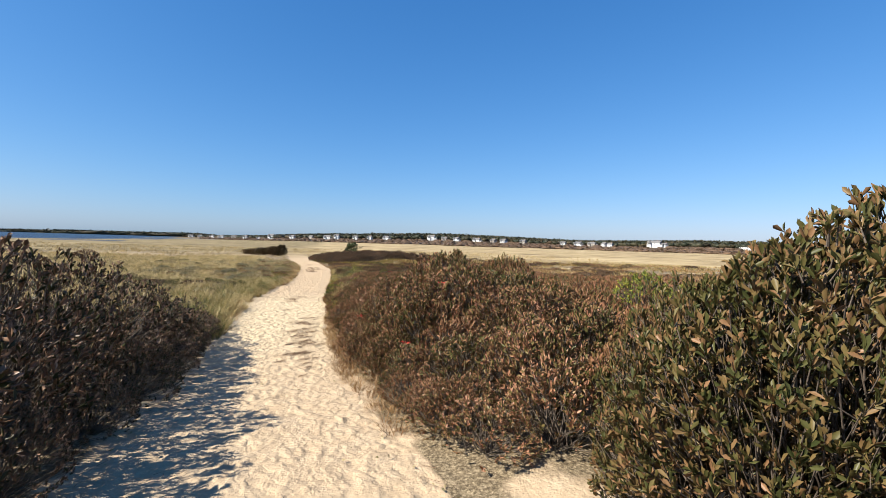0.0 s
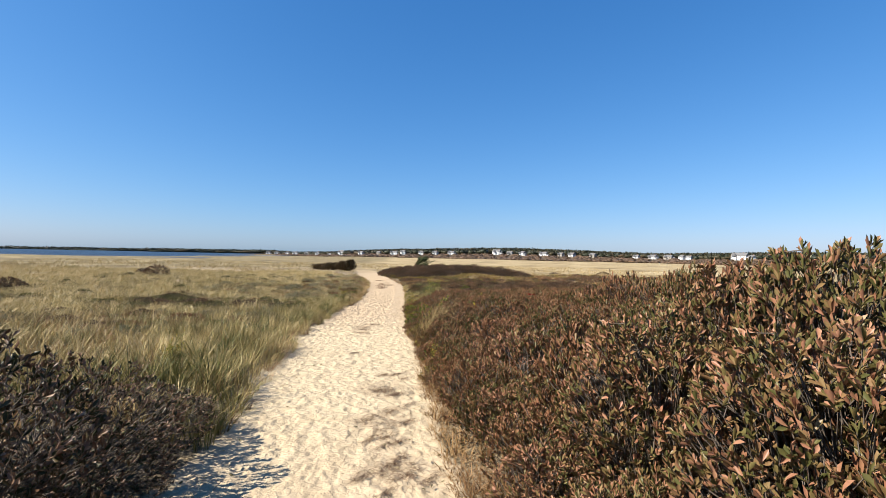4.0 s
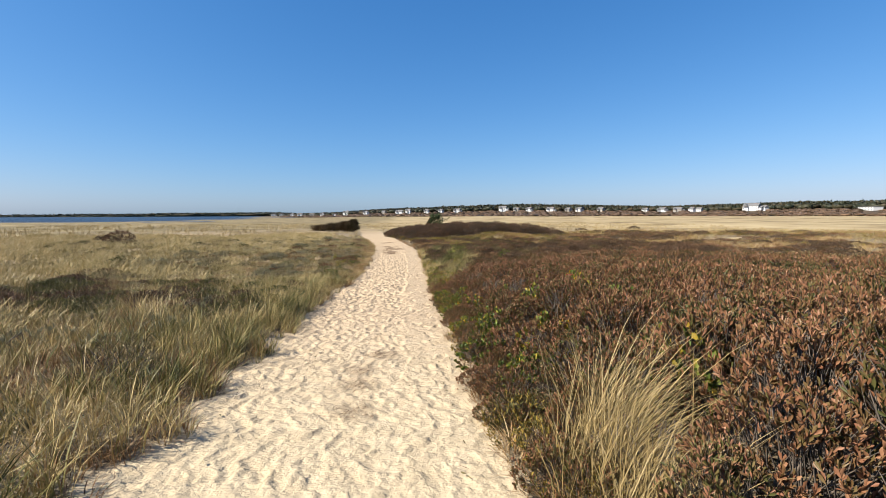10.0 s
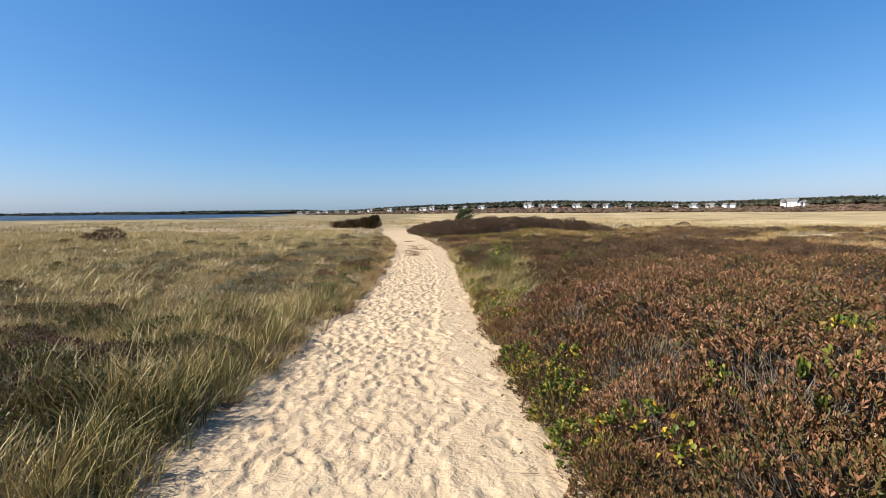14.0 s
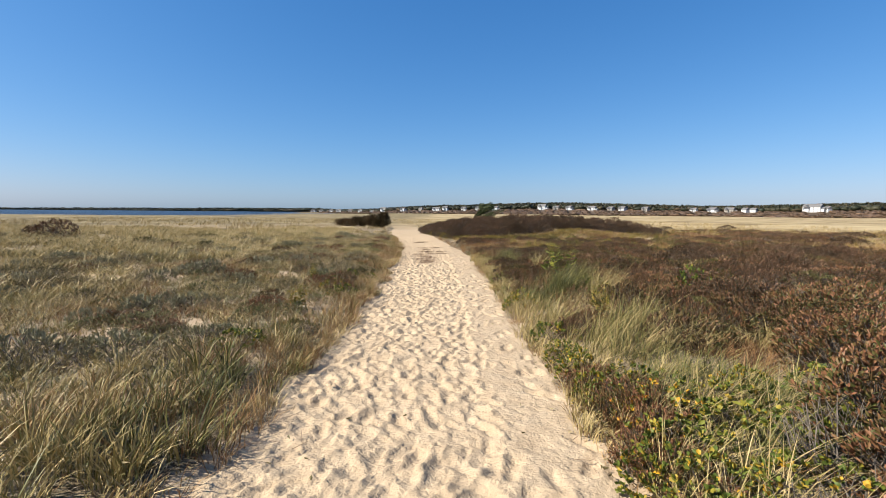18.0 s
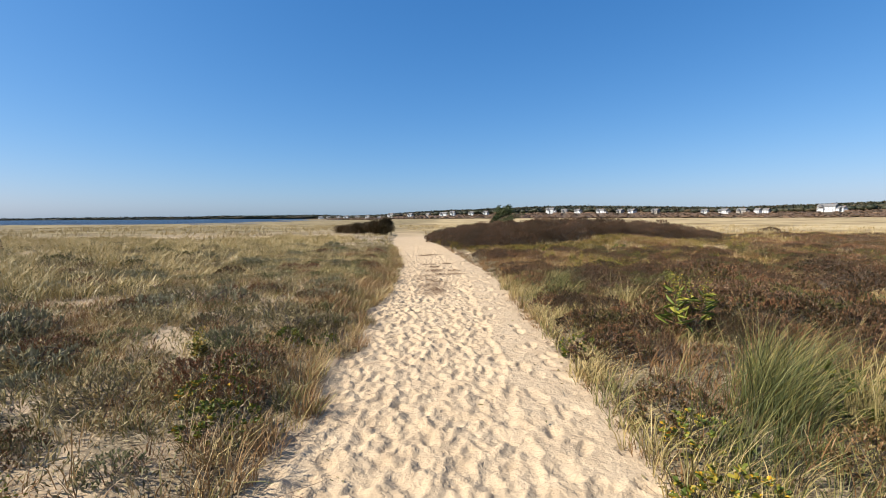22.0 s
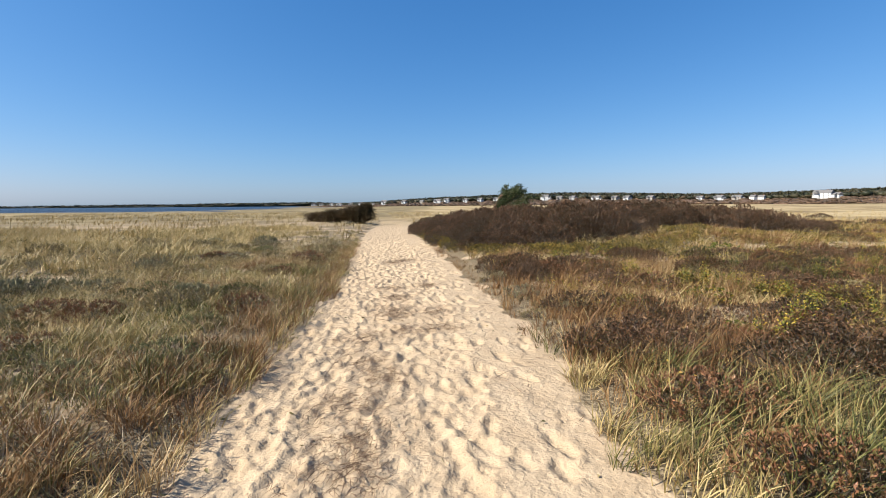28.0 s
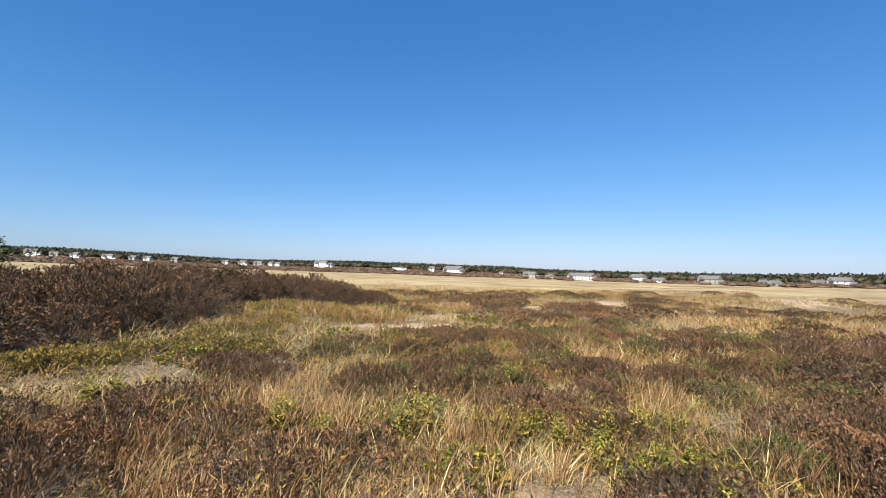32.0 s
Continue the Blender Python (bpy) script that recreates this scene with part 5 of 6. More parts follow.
for k in range(190):
    x, y = -1.5 - q.exponential(2.4), q.uniform(22.5, 47)
    if x > -10 and x < left_edge(y) - 0.4 and float(lattice(np.array(x), np.array(y), 1.1, 77)) > 0.42:
        r = q.uniform(0.14, 0.34)
        plant((CUSHION, CUSHION, OLIVE_LOW)[k % 3], "cushion_plant", x, y, r, r * q.uniform(0.5, 0.75), q, "low grey-green cushion of small leaves in the dune heath", "plant", "green cushions in the heath")
x, y = scatter(2600, -8, -0.9, 22, 48, lambda x, y: (lattice(x, y, 0.6, 84) > 0.54) * 1.0, g)
tussocks("blond_grass", x, y, 14, 0.3, 0.0045, 0.06, M_STRAW, "pale straw-coloured dry grass tufts in the heath", g, wind=0.1, open_=0.6, bend=0.9, tone=(0.3, 1.1))
x, y = scatter(8200, -9, -0.7, 6.8, 52, lambda x, y: np.where(y > 20, 1.0, 0.5), g)
tussocks("dry_thatch", x, y, 6, 0.2, 0.007, 0.16, M_LITTER, "flattened dry straw between the grass tussocks", g, wind=0.2, open_=1.1, bend=1.9)
def sod_mesh(name, material, blades, tall, seed, reach=0.58, wide=0.006, wind=0.15, tone=(0.1, 1.1)):
    """About a square metre of short matted growth, to be laid side by side."""
    q = np.random.default_rng(seed)
    tufts = blades // 9
    k = np.repeat(np.arange(tufts), 9)
    a, r = q.uniform(0, 6.28, tufts), np.sqrt(q.uniform(0, 1, tufts)) * reach
    b, s = q.uniform(0, 6.28, len(k)), q.uniform(0, 0.12 * reach, len(k))
    base = np.stack([np.cos(a)[k] * r[k] + np.cos(b) * s, np.sin(a)[k] * r[k] + np.sin(b) * s, np.full(len(k), -0.02)], 1)
    lean = np.stack([np.cos(b) * q.uniform(0.1, 1.0, len(k)) + wind, np.sin(b) * q.uniform(0.1, 1.0, len(k)), 0 * b], 1)
    v, f = blades_mesh(base, tall * q.uniform(0.5, 1.2, len(k)), wide * q.uniform(0.7, 1.3, len(k)), lean, q.uniform(0.3, 1.5, len(k)), q)
    me = mesh_of(name, v, f, material)
    me.attributes.new("tone", "FLOAT", "POINT").data.foreach_set("value", np.repeat(q.uniform(*tone, tufts).astype(np.float32)[k], 7))
    return me


def lay_sods(name, meshes, x, y, label, q):
    for px, py in zip(x, y):
        ob = new(name, meshes[q.integers(len(meshes))])
        e = 0.3
        ob.location = (px, py, float(height(px, py)))
        sx, sy = float(height(px + e, py) - height(px - e, py)) / (2 * e), float(height(px, py + e) - height(px, py - e)) / (2 * e)
        ob.rotation_euler = (math.atan(sy), -math.atan(sx), q.uniform(-0.5, 0.5))
        ob.scale = (1, 1, q.uniform(0.8, 1.25))
        tagged(ob, label, "grass", kind="stuff")


SOD_RUSSET = [sod_mesh("russet_sod", M_BLUE, 540, 0.19, 800 + k) for k in range(3)]
SOD_STRAW = [sod_mesh("straw_sod", M_GRASS, 540, 0.22, 820 + k) for k in range(3)]
SOD_RUST = [sod_mesh("rust_sod", M_BLUE, 540, 0.2, 880 + k, tone=(-0.2, 0.55)) for k in range(3)]
SOD_GREEN = [sod_mesh("green_sod", M_GRASS, 540, 0.24, 890 + k, tone=(-0.1, 0.5)) for k in range(3)]
sods = np.random.default_rng(24)
for count, x0, x1, y0, y1, meshes, name, label in ((230, -6.5, -1.0, 7.6, 46, SOD_RUSSET, "russet_sod", "short matted russet grass between the tussocks"), (230, -6.5, -1.0, 7.6, 46, SOD_STRAW, "straw_sod", "short matted green and straw grass between the tussocks"),
                                                  (140, 2.0, 9.0, 25, 43, SOD_RUST, "rust_sod", "short matted rust-brown grass in the meadow"), (45, 2.0, 10.0, 30, 43.5, SOD_STRAW, "straw_sod", "short matted straw grass in the meadow"), (70, 1.9, 9.0, 24, 43, SOD_GREEN, "green_sod", "short green and olive grass in the meadow"), (60, -6.5, -1.2, 20, 46, SOD_GREEN, "green_sod", "short green and olive grass beside the path")):
    x, y = sods.uniform(x0, x1, count), sods.uniform(y0, y1, count)
    ok = (side_of(x, y) > 0.68) & (bare(x, y) < 0.3) & ~in_thicket(x, y) & ((x > 0) | (y < 23) | (lattice(x, y, 1.7, 18) < 0.72))
    lay_sods(name, meshes, x[ok], y[ok], label, sods)
x, y = scatter(2200, -5.0, -0.9, 7.0, 21, lambda x, y: np.where(in_dark_patch(x, y), 0.7, 1) * patchy(x, y, 0.8, 58), g)
tussocks("beach_grass", x, y, 16, 0.42, 0.007, 0.07, M_GRASS, "green and straw-coloured beach grass along the path", g, wind=0.05, open_=0.45, bend=0.7, tone=(-0.7, 1.1))
DUNE_SOD = [sod_mesh("dune_sod", M_GRASS, 648, 0.42, 840 + k, 1.25, 0.012, 0.25) for k in range(4)]
count = 420
x, y = sods.uniform(-24, -6.0, count), sods.uniform(5, 60, count)
ok = ((bare(x, y) < 0.3) | (sods.uniform(0, 1, count) < 0.35)) & (side_of(x, y) > 1.4) & (~in_dark_patch(x, y) | (sods.uniform(0, 1, count) < 0.5))
lay_sods("dune_grass_patch", DUNE_SOD, x[ok], y[ok], "tufted green and straw-coloured beach grass on the dune", sods)
count = 330
x, y = -22 - sods.exponential(14, count), sods.uniform(0, 64, count)
lay_sods("dune_grass_patch", DUNE_SOD, x, y, "tufted green and straw-coloured beach grass on the dune", sods)
MEADOW_SOD = [sod_mesh("meadow_sod", M_BLUE, 540, 0.3, 860 + k, 1.25, 0.012, 0.1) for k in range(3)]
count = 540
x, y = 8 + sods.exponential(16, count), sods.uniform(-4, 62, count)
ok = ~in_thicket(x, y) & ~in_mound(x, y) & (np.maximum(np.maximum(bare(x - 1, y), bare(x + 1, y)), np.maximum(bare(x, y - 0.9), bare(x, y + 0.9))) < 0.3)
lay_sods("meadow_grass_patch", MEADOW_SOD, x[ok], y[ok], "brown and russet meadow grass beyond the thicket", sods)
x, y = scatter(6500, -80, -20, -10, 150, lambda x, y: np.clip(0.3 + lattice(x, y, 6, 36), 0, 1), g)
tussocks("dune_grass", x, y, 5, 0.55, 0.035, 0.3, M_STRAW, "golden dune grass stretching to the bay", g)
x, y = scatter(7500, -22, 60, 50, 150, lambda x, y: np.clip(0.3 + lattice(x, y, 6, 37), 0, 1) * (side_of(x, y) > 0.2) * (~in_mound(x, y)), g)
tussocks("dune_grass", x, y, 5, 0.45, 0.03, 0.25, M_STRAW, "golden dune grass beyond the shrubs", g)
x, y = scatter(1500, 1.0, 5.4, 20, 36.2, lambda x, y: (~in_thicket(x, y)) * np.clip(1.4 - 0.25 * side_of(x, y), 0.15, 1) * (lattice(x, y, 0.9, 52) > 0.52) * np.where((y > 26) & (y < 33.3), 0.4, 1), g)
tussocks("blond_grass", x, y, 16, 0.42, 0.0042, 0.07, M_STRAW, "blond dry grass bent over by the wind", g, wind=0.5, open_=0.6, bend=1.0, tone=(-0.1, 0.9))
x, y = scatter(2600, 1.0, 5.4, 20, 36.2, lambda x, y: (~in_thicket(x, y)) * np.clip(1.4 - 0.25 * side_of(x, y), 0.15, 1) * (lattice(x, y, 1.1, 38) > 0.52) * np.where(y < 26, 1, np.where(y < 33.3, 0.22, 0.6)), g)
tussocks("beach_grass", x, y, 18, 0.4, 0.005, 0.08, M_GRASS, "tall green and blond grass leaning in the wind", g, wind=0.45, open_=0.6, bend=0.9, tone=(-0.9, 0.5))
x, y = scatter(1800, 1.4, 6.5, 22, 37.5, lambda x, y: (~in_thicket(x, y)) * (lattice(x, y, 1.0, 51) > 0.5) * np.where(y < 33.3, 0.45, 1), g)
tussocks("bluestem_grass", x, y, 11, 0.36, 0.006, 0.07, M_BLUE, "russet dry grass between the blond clumps", g, wind=0.2, open_=0.5)
x, y = scatter(2900, 1.6, 14, 34.5, 47, lambda x, y: patchy(x, y, 0.9, 39), g)
tussocks("bluestem_grass", x, y, 13, 0.30, 0.0065, 0.055, M_BLUE, "reddish brown dry bluestem grass in the meadow", g, wind=0.15, open_=0.6, bend=0.8)
x, y = scatter(1500, 1.7, 7.5, 36.6, 42.5, lambda x, y: np.clip(1.3 - 0.16 * x, 0.1, 1) * patchy(x, y, 0.7, 78), g)
tussocks("bluestem_grass", x, y, 15, 0.36, 0.005, 0.06, M_BLUE, "rust and straw coloured bluestem before the dark shrubs", g, wind=0.2, open_=0.45, bend=0.6, tone=(-0.05, 0.7))
x, y = scatter(3200, 1.8, 14, 34.5, 47, lambda x, y: 1.0, g)
tussocks("dry_thatch", x, y, 5, 0.18, 0.008, 0.16, M_STRAW, "flattened dry straw in the meadow", g, wind=0.1, open_=1.1, bend=1.9)
x, y = scatter(1300, 1.6, 14, 36, 47.5, lambda x, y: (lattice(x, y, 1.3, 40) > 0.5) * 0.8, g)
tussocks("beach_grass", x, y, 10, 0.38, 0.007, 0.08, M_GRASS, "green and blond grass in the meadow", g, wind=0.3, open_=0.7, bend=0.9)
x, y = scatter(3000, 10, 50, 26, 62, lambda x, y: (~in_mound(x, y)) * patchy(x, y, 2.5, 41), g)
tussocks("bluestem_grass", x, y, 8, 0.32, 0.014, 0.14, M_BLUE, "brown meadow grass with olive patches", g, wind=0.15, open_=0.7)
x, y = scatter(5000, 10, 60, 24, 64, lambda x, y: (~in_mound(x, y)) * (lattice(x, y, 3.5, 42) > 0.42) * 0.95, g)
tussocks("beach_grass", x, y, 7, 0.34, 0.014, 0.16, M_GRASS, "olive green meadow grass", g, open_=0.7, tone=(0.0, 0.6))
x, y = scatter(3000, 8, 60, -12, 26, lambda x, y: (~in_thicket(x, y)) * 0.9, g)
tussocks("beach_grass", x, y, 8, 0.5, 0.014, 0.16, M_GRASS, "olive and straw grass beyond the thicket", g)
x, y = scatter(2600, 0.4, 3.4, 3, 24, lambda x, y: (side_of(x, y) < 2.2) * np.where(side_of(x, y) < 0.4, 0.95, 0.08), g)
tussocks("bluestem_grass", x, y, 10, 0.26, 0.005, 0.06, M_BLUE, "thin dry russet grass at the thicket's foot", g, wind=0.0, open_=0.7, bend=0.9)


def fringe(count, y0, y1, left, deep, seed):
    """Places along one edge of the path, thickest at the edge itself."""
    q = np.random.default_rng(seed)
    y = q.uniform(y0, y1, count)
    off = q.exponential(deep, count) - 0.06 + (lattice(y, 0 * y, 0.8, seed) - 0.5) * 0.16
    return np.where(left, left_edge(y) - left_lobe(y) - off, right_edge(y) + off), y


x, y = fringe(520, 7.4, 50, True, 0.16, 61)
tussocks("edge_grass", x, y, 13, np.where(y < 24, 0.36, 0.26), 0.0065, 0.06, M_GRASS, "beach grass overhanging the path's edge", g, wind=0.3, open_=0.7, bend=1.1, tone=(-0.1, 0.6))
x, y = fringe(800, 7.6, 50, True, 0.2, 62)
tussocks("edge_grass", x, y, 12, 0.21, 0.005, 0.06, M_BLUE, "russet dry grass along the path's edge", g, wind=0.25, open_=0.9, bend=1.1)
x, y = fringe(340, 21, 37, False, 0.16, 63)
tussocks("edge_grass", x, y, 13, 0.32, 0.0065, 0.06, M_GRASS, "beach grass overhanging the path's edge", g, wind=0.3, open_=0.7, bend=1.1, tone=(-0.1, 0.7))
x, y = fringe(700, 2.6, 14, False, 0.16, 65)
tussocks("edge_thatch", x, y, 14, 0.13, 0.005, 0.09, M_BLUE, "russet matted dry grass at the thicket's foot", g, wind=0.0, open_=1.1, bend=1.7)
x, y = fringe(650, 3, 48, False, 0.14, 64)
tussocks("edge_grass", x, y, 12, 0.17, 0.005, 0.06, M_BLUE, "russet dry grass along the path's edge", g, wind=0.0, open_=0.9, bend=1.2)
x, y = fringe(480, 23.5, 47, True, 0.36, 66)
tussocks("edge_grass", x, y, 13, 0.3, 0.005, 0.06, M_BLUE, "pale russet fluffy dry grass along the path's edge", g, wind=0.12, open_=0.5, bend=0.7, tone=(0.35, 1.05))
for cx, cy, n, h in ((-2.6, 31.6, 7, 0.42), (-2.2, 31.2, 5, 0.36), (-3.3, 32.8, 6, 0.4), (-1.5, 33.4, 9, 0.36), (-1.35, 34.4, 9, 0.36), (-1.25, 35.3, 9, 0.38), (-1.2, 36.4, 9, 0.38), (-1.3, 37.5, 9, 0.38), (-1.35, 38.6, 8, 0.38), (-1.7, 35.8, 6, 0.34), (-1.6, 34.0, 12, 0.36), (-1.75, 34.7, 12, 0.36), (-1.55, 35.0, 10, 0.34), (-2.0, 34.4, 8, 0.32), (-2.75, 34.6, 7, 0.4), (-3.0, 33.6, 7, 0.38), (-1.45, 36.0, 9, 0.36), (-1.4, 36.9, 9, 0.36),
                     (-1.75, 12.6, 5, 0.2), (-1.9, 13.4, 5, 0.22), (-1.7, 9.0, 6, 0.25), (-1.6, 26.6, 6, 0.3), (-1.4, 28.6, 6, 0.3), (3.2, 36.6, 7, 0.36), (2.6, 37.3, 7, 0.34), (3.4, 37.9, 7, 0.34), (2.3, 38.4, 6, 0.32)):
    x, y = cx + g.normal(0, 0.13, n), cy + g.normal(0, 0.2, n)
    tussocks("bluestem_clump", x, y, 34, h * 0.8, 0.005, 0.09, M_BLUE, "rust-red dry bluestem clump", g, wind=0.15, open_=0.85, bend=1.2, tone=(0.2, 1.0))
for cx, cy, n, h in ((3.2, 38.7, 9, 0.4), (4.0, 41.0, 10, 0.42), (5.8, 37.5, 8, 0.4), (2.0, 39.3, 7, 0.34), (2.4, 43.1, 9, 0.4), (4.8, 41.7, 9, 0.42), (4.1, 41.5, 8, 0.4), (4.3, 40.6, 9, 0.42), (4.8, 39.4, 9, 0.4), (10.4, 40.6, 9, 0.42), (3.7, 40.3, 8, 0.4), (7.0, 38.6, 8, 0.4), (8.0, 41.0, 8, 0.4)):
    x, y = cx + g.normal(0, 0.16, n), cy + g.normal(0, 0.16, n)
    tussocks("bluestem_clump", x, y, 30, h, 0.005, 0.06, M_BLUE, "pinkish straw-coloured upright bluestem clump", g, wind=0.12, open_=0.35, bend=0.5, tone=(0.45, 1.1))
for k, cy in enumerate((8.6, 9.4, 10.3, 11.4, 12.4, 14.6, 15.6, 16.8, 17.9, 18.7, 19.4, 20.2, 21.0, 21.7, 22.4, 23.1, 23.8, 24.6, 26.0, 33.0, 34.2, 36.8, 40.2, 42.0)):
    n = 16 if 20.5 < cy < 25 else 9
    cx = float(left_edge(cy) - left_lobe(np.array([cy]))[0]) - 0.25
    x, y = cx - np.abs(g.normal(0, 0.5 if n > 9 else 0.22, n)), cy + g.normal(0, 0.25, n)
    tussocks("green_grass_clump", x, y, 24, 0.5 if cy < 26 else 0.36, 0.007, 0.07, M_GRASS, "dense green beach grass clump at the path's edge", g, wind=0.15, open_=0.6, bend=0.9, tone=(-0.9, 0.6))
for cx, cy, n, h in ((-2.2, 21.2, 22, 0.55), (-2.6, 20.6, 22, 0.58), (-2.0, 22.2, 24, 0.55), (-2.7, 22.0, 22, 0.5), (-1.95, 23.3, 18, 0.45), (-3.2, 21.4, 20, 0.5), (-2.9, 23.2, 16, 0.42), (-1.9, 17.6, 18, 0.55), (-1.95, 18.6, 18, 0.55), (-2.2, 16.4, 16, 0.5), (-2.2, 11.2, 14, 0.5), (-2.5, 9.8, 14, 0.5)):
    x, y = cx + g.normal(0, 0.24, n), cy + g.normal(0, 0.26, n)
    tussocks("green_grass_clump", x, y, 26, h, 0.0065, 0.07, M_GRASS, "dense dark green beach grass clump beside the path", g, wind=0.1, open_=0.55, bend=0.9, tone=(-1.0, 0.5) if cy > 19.5 else (-0.6, 0.9))
for cx, cy, n, h in ((2.2, 34.0, 14, 0.5), (2.5, 35.2, 16, 0.5), (2.1, 35.8, 12, 0.42), (2.9, 35.8, 14, 0.45), (2.3, 36.6, 12, 0.42), (3.2, 34.6, 12, 0.45), (2.0, 37.4, 8, 0.3), (1.9, 25.4, 8, 0.45), (1.75, 22.9, 8, 0.4), (1.8, 27.9, 8, 0.4)):
    x, y = cx + g.normal(0, 0.2, n), cy + g.normal(0, 0.25, n)
    tussocks("green_grass_clump", x, y, 28, h, 0.005, 0.07, M_GRASS, "dense green beach grass clump with blond tips at the path's edge", g, wind=0.35, open_=0.6, bend=0.9, tone=(-1.1, 0.35))
for cx, cy, n, h in ((0.98, 12.1, 18, 0.68), (1.02, 12.45, 24, 0.86), (1.12, 12.75, 20, 0.9), (0.92, 11.75, 14, 0.4), (2.3, 4.0, 6, 0.8), (1.9, 3.5, 5, 0.7), (2.0, 25.6, 16, 0.6), (2.5, 26.0, 16, 0.6), (1.7, 26.6, 14, 0.55), (2.4, 28.8, 30, 0.75), (2.8, 29.3, 30, 0.75), (3.1, 28.7, 26, 0.7), (2.0, 28.4, 12, 0.5), (1.6, 18.6, 8, 0.5), (2.3, 33.6, 16, 0.65), (2.6, 34.6, 16, 0.65), (2.9, 32.6, 14, 0.6)):
    w = 0.09 if cy < 13 else 0.14
    x, y = cx + g.normal(0, w, n), cy + g.normal(0, 0.14, n)
    tussocks("beach_grass_clump", x, y, 22, h, 0.0045, 0.06, M_STRAW if cy < 13 else M_GRASS, "tall blond beach grass clump leaning over", g, wind=0.35, open_=0.45, bend=0.9, tone=(-0.2, 0.8) if cy < 13 else (-0.9, 0.55))
x, y = scatter(4500, -10, -1.1, 22, 50, lambda x, y: np.clip(lattice(x, y, 0.7, 55) * 1.5 - 0.2, 0.1, 1), g)
forbs("dull_plants", x, y, 14, 0.14, 0.05, 0.013, M_DULL, "dull brown and grey low dry plants", g)
x, y = scatter(5000, -22, -8, 8, 50, lambda x, y: np.clip(lattice(x, y, 1.4, 56) * 1.5 - 0.2, 0.1, 1), g)
forbs("dull_plants", x, y, 9, 0.2, 0.09, 0.026, M_DULL, "dull brown and grey dry plants on the dune", g)
x, y = scatter(3200, -16, -1.2, 22, 50, lambda x, y: (lattice(x, y, 1.2, 44) > 0.48) * 0.8, g)
forbs("dusty_miller", x, y, 14, 0.08, 0.055, 0.014, M_SAGE, "grey-green low leafy dune plants", g)
x, y = scatter(900, -9, -1.4, 8, 50, lambda x, y: (lattice(x, y, 0.9, 46) > 0.6) * 0.8, g)
forbs("meadow_forbs", x, y, 16, 0.16, 0.05, 0.016, M_GREENDARK, "dark green and rust low plants in the grass", g)
x, y = scatter(1800, 1.6, 15, 42.6, 47.5, lambda x, y: (~in_mound(x, y - 0.8)) * np.clip(lattice(x, y, 1.2, 47) * 1.6 - 0.2, 0.1, 1), g)
forbs("yellow_forbs", x, y, 16, 0.15, 0.05, 0.02, M_FORB, "yellow and olive low leafy plants before the dark mound", g)
x, y = scatter(1500, 2.2, 14, 36.2, 43, lambda x, y: (lattice(x, y, 0.9, 48) > 0.5) * 0.85, g)
forbs("yellow_forbs", x, y, 14, 0.2, 0.045, 0.017, M_FORB, "yellow and olive low leafy plants in the meadow", g)
x, y = scatter(1800, 2.2, 14, 35.5, 43.5, lambda x, y: (lattice(x, y, 1.0, 49) > 0.42) * 0.9, g)
forbs("heath_plants", x, y, 18, 0.2, 0.04, 0.014, M_DARK, "dark red-brown low plants in the meadow", g)
x, y = scatter(2600, 13, 45, 30, 58, lambda x, y: (lattice(x, y, 2.5, 50) > 0.45) * 0.9, g)
forbs("yellow_forbs", x, y, 9, 0.25, 0.09, 0.04, M_FORB, "olive and yellow plants in the far meadow", g)

# ---- dry tufts and litter on the sand ----
def dry_tuft(x, y, r, material, label, thick=1.0):
    """A flat mat of wiry stalks lying on the sand, combed along the path."""
    n = int(210 * r / 0.2)
    c = np.stack([g.normal(0, r * 0.8, n), g.normal(0, r * 0.8, n)], 1)
    c += np.stack([np.sin(c[:, 1] * 40) * 0.04, np.sin(c[:, 0] * 35) * 0.04], 1)
    a = np.where(g.uniform(0, 1, n) < 0.6, g.normal(1.5, 0.5, n), g.uniform(0, 6.28, n))
    ln = g.uniform(0.02, 0.07, n)
    rows = []
    for s in (-1, 0, 1):
        b = a + 0.5 * s * g.normal(0, 0.6, n)
        p = c + np.stack([np.cos(b), np.sin(b)], 1) * (s * ln)[:, None]
        z = height(x + p[:, 0], y + p[:, 1]) - height(x, y) + (g.uniform(0.0, 0.018, n) if s == 0 else g.uniform(-0.012, 0.012, n))
        rows.append(np.column_stack([p, z]))
    v1, f1 = sticks_mesh(rows[0], rows[1], 0.0008 * thick, 0.0012 * thick)
    v2, f2 = sticks_mesh(rows[1], rows[2], 0.0012 * thick, 0.0006 * thick)
    ob = tagged(new("dry_tuft"), label, "tuft", "dry tufts on the path")
    tagged(part("dry_grass", mesh_of("dry_grass", np.concatenate([v1, v2]), np.concatenate([f1, f2 + len(v1)]), material), ob), kind="stuff")
    ob.location = (x, y, float(height(x, y)) + 0.004)


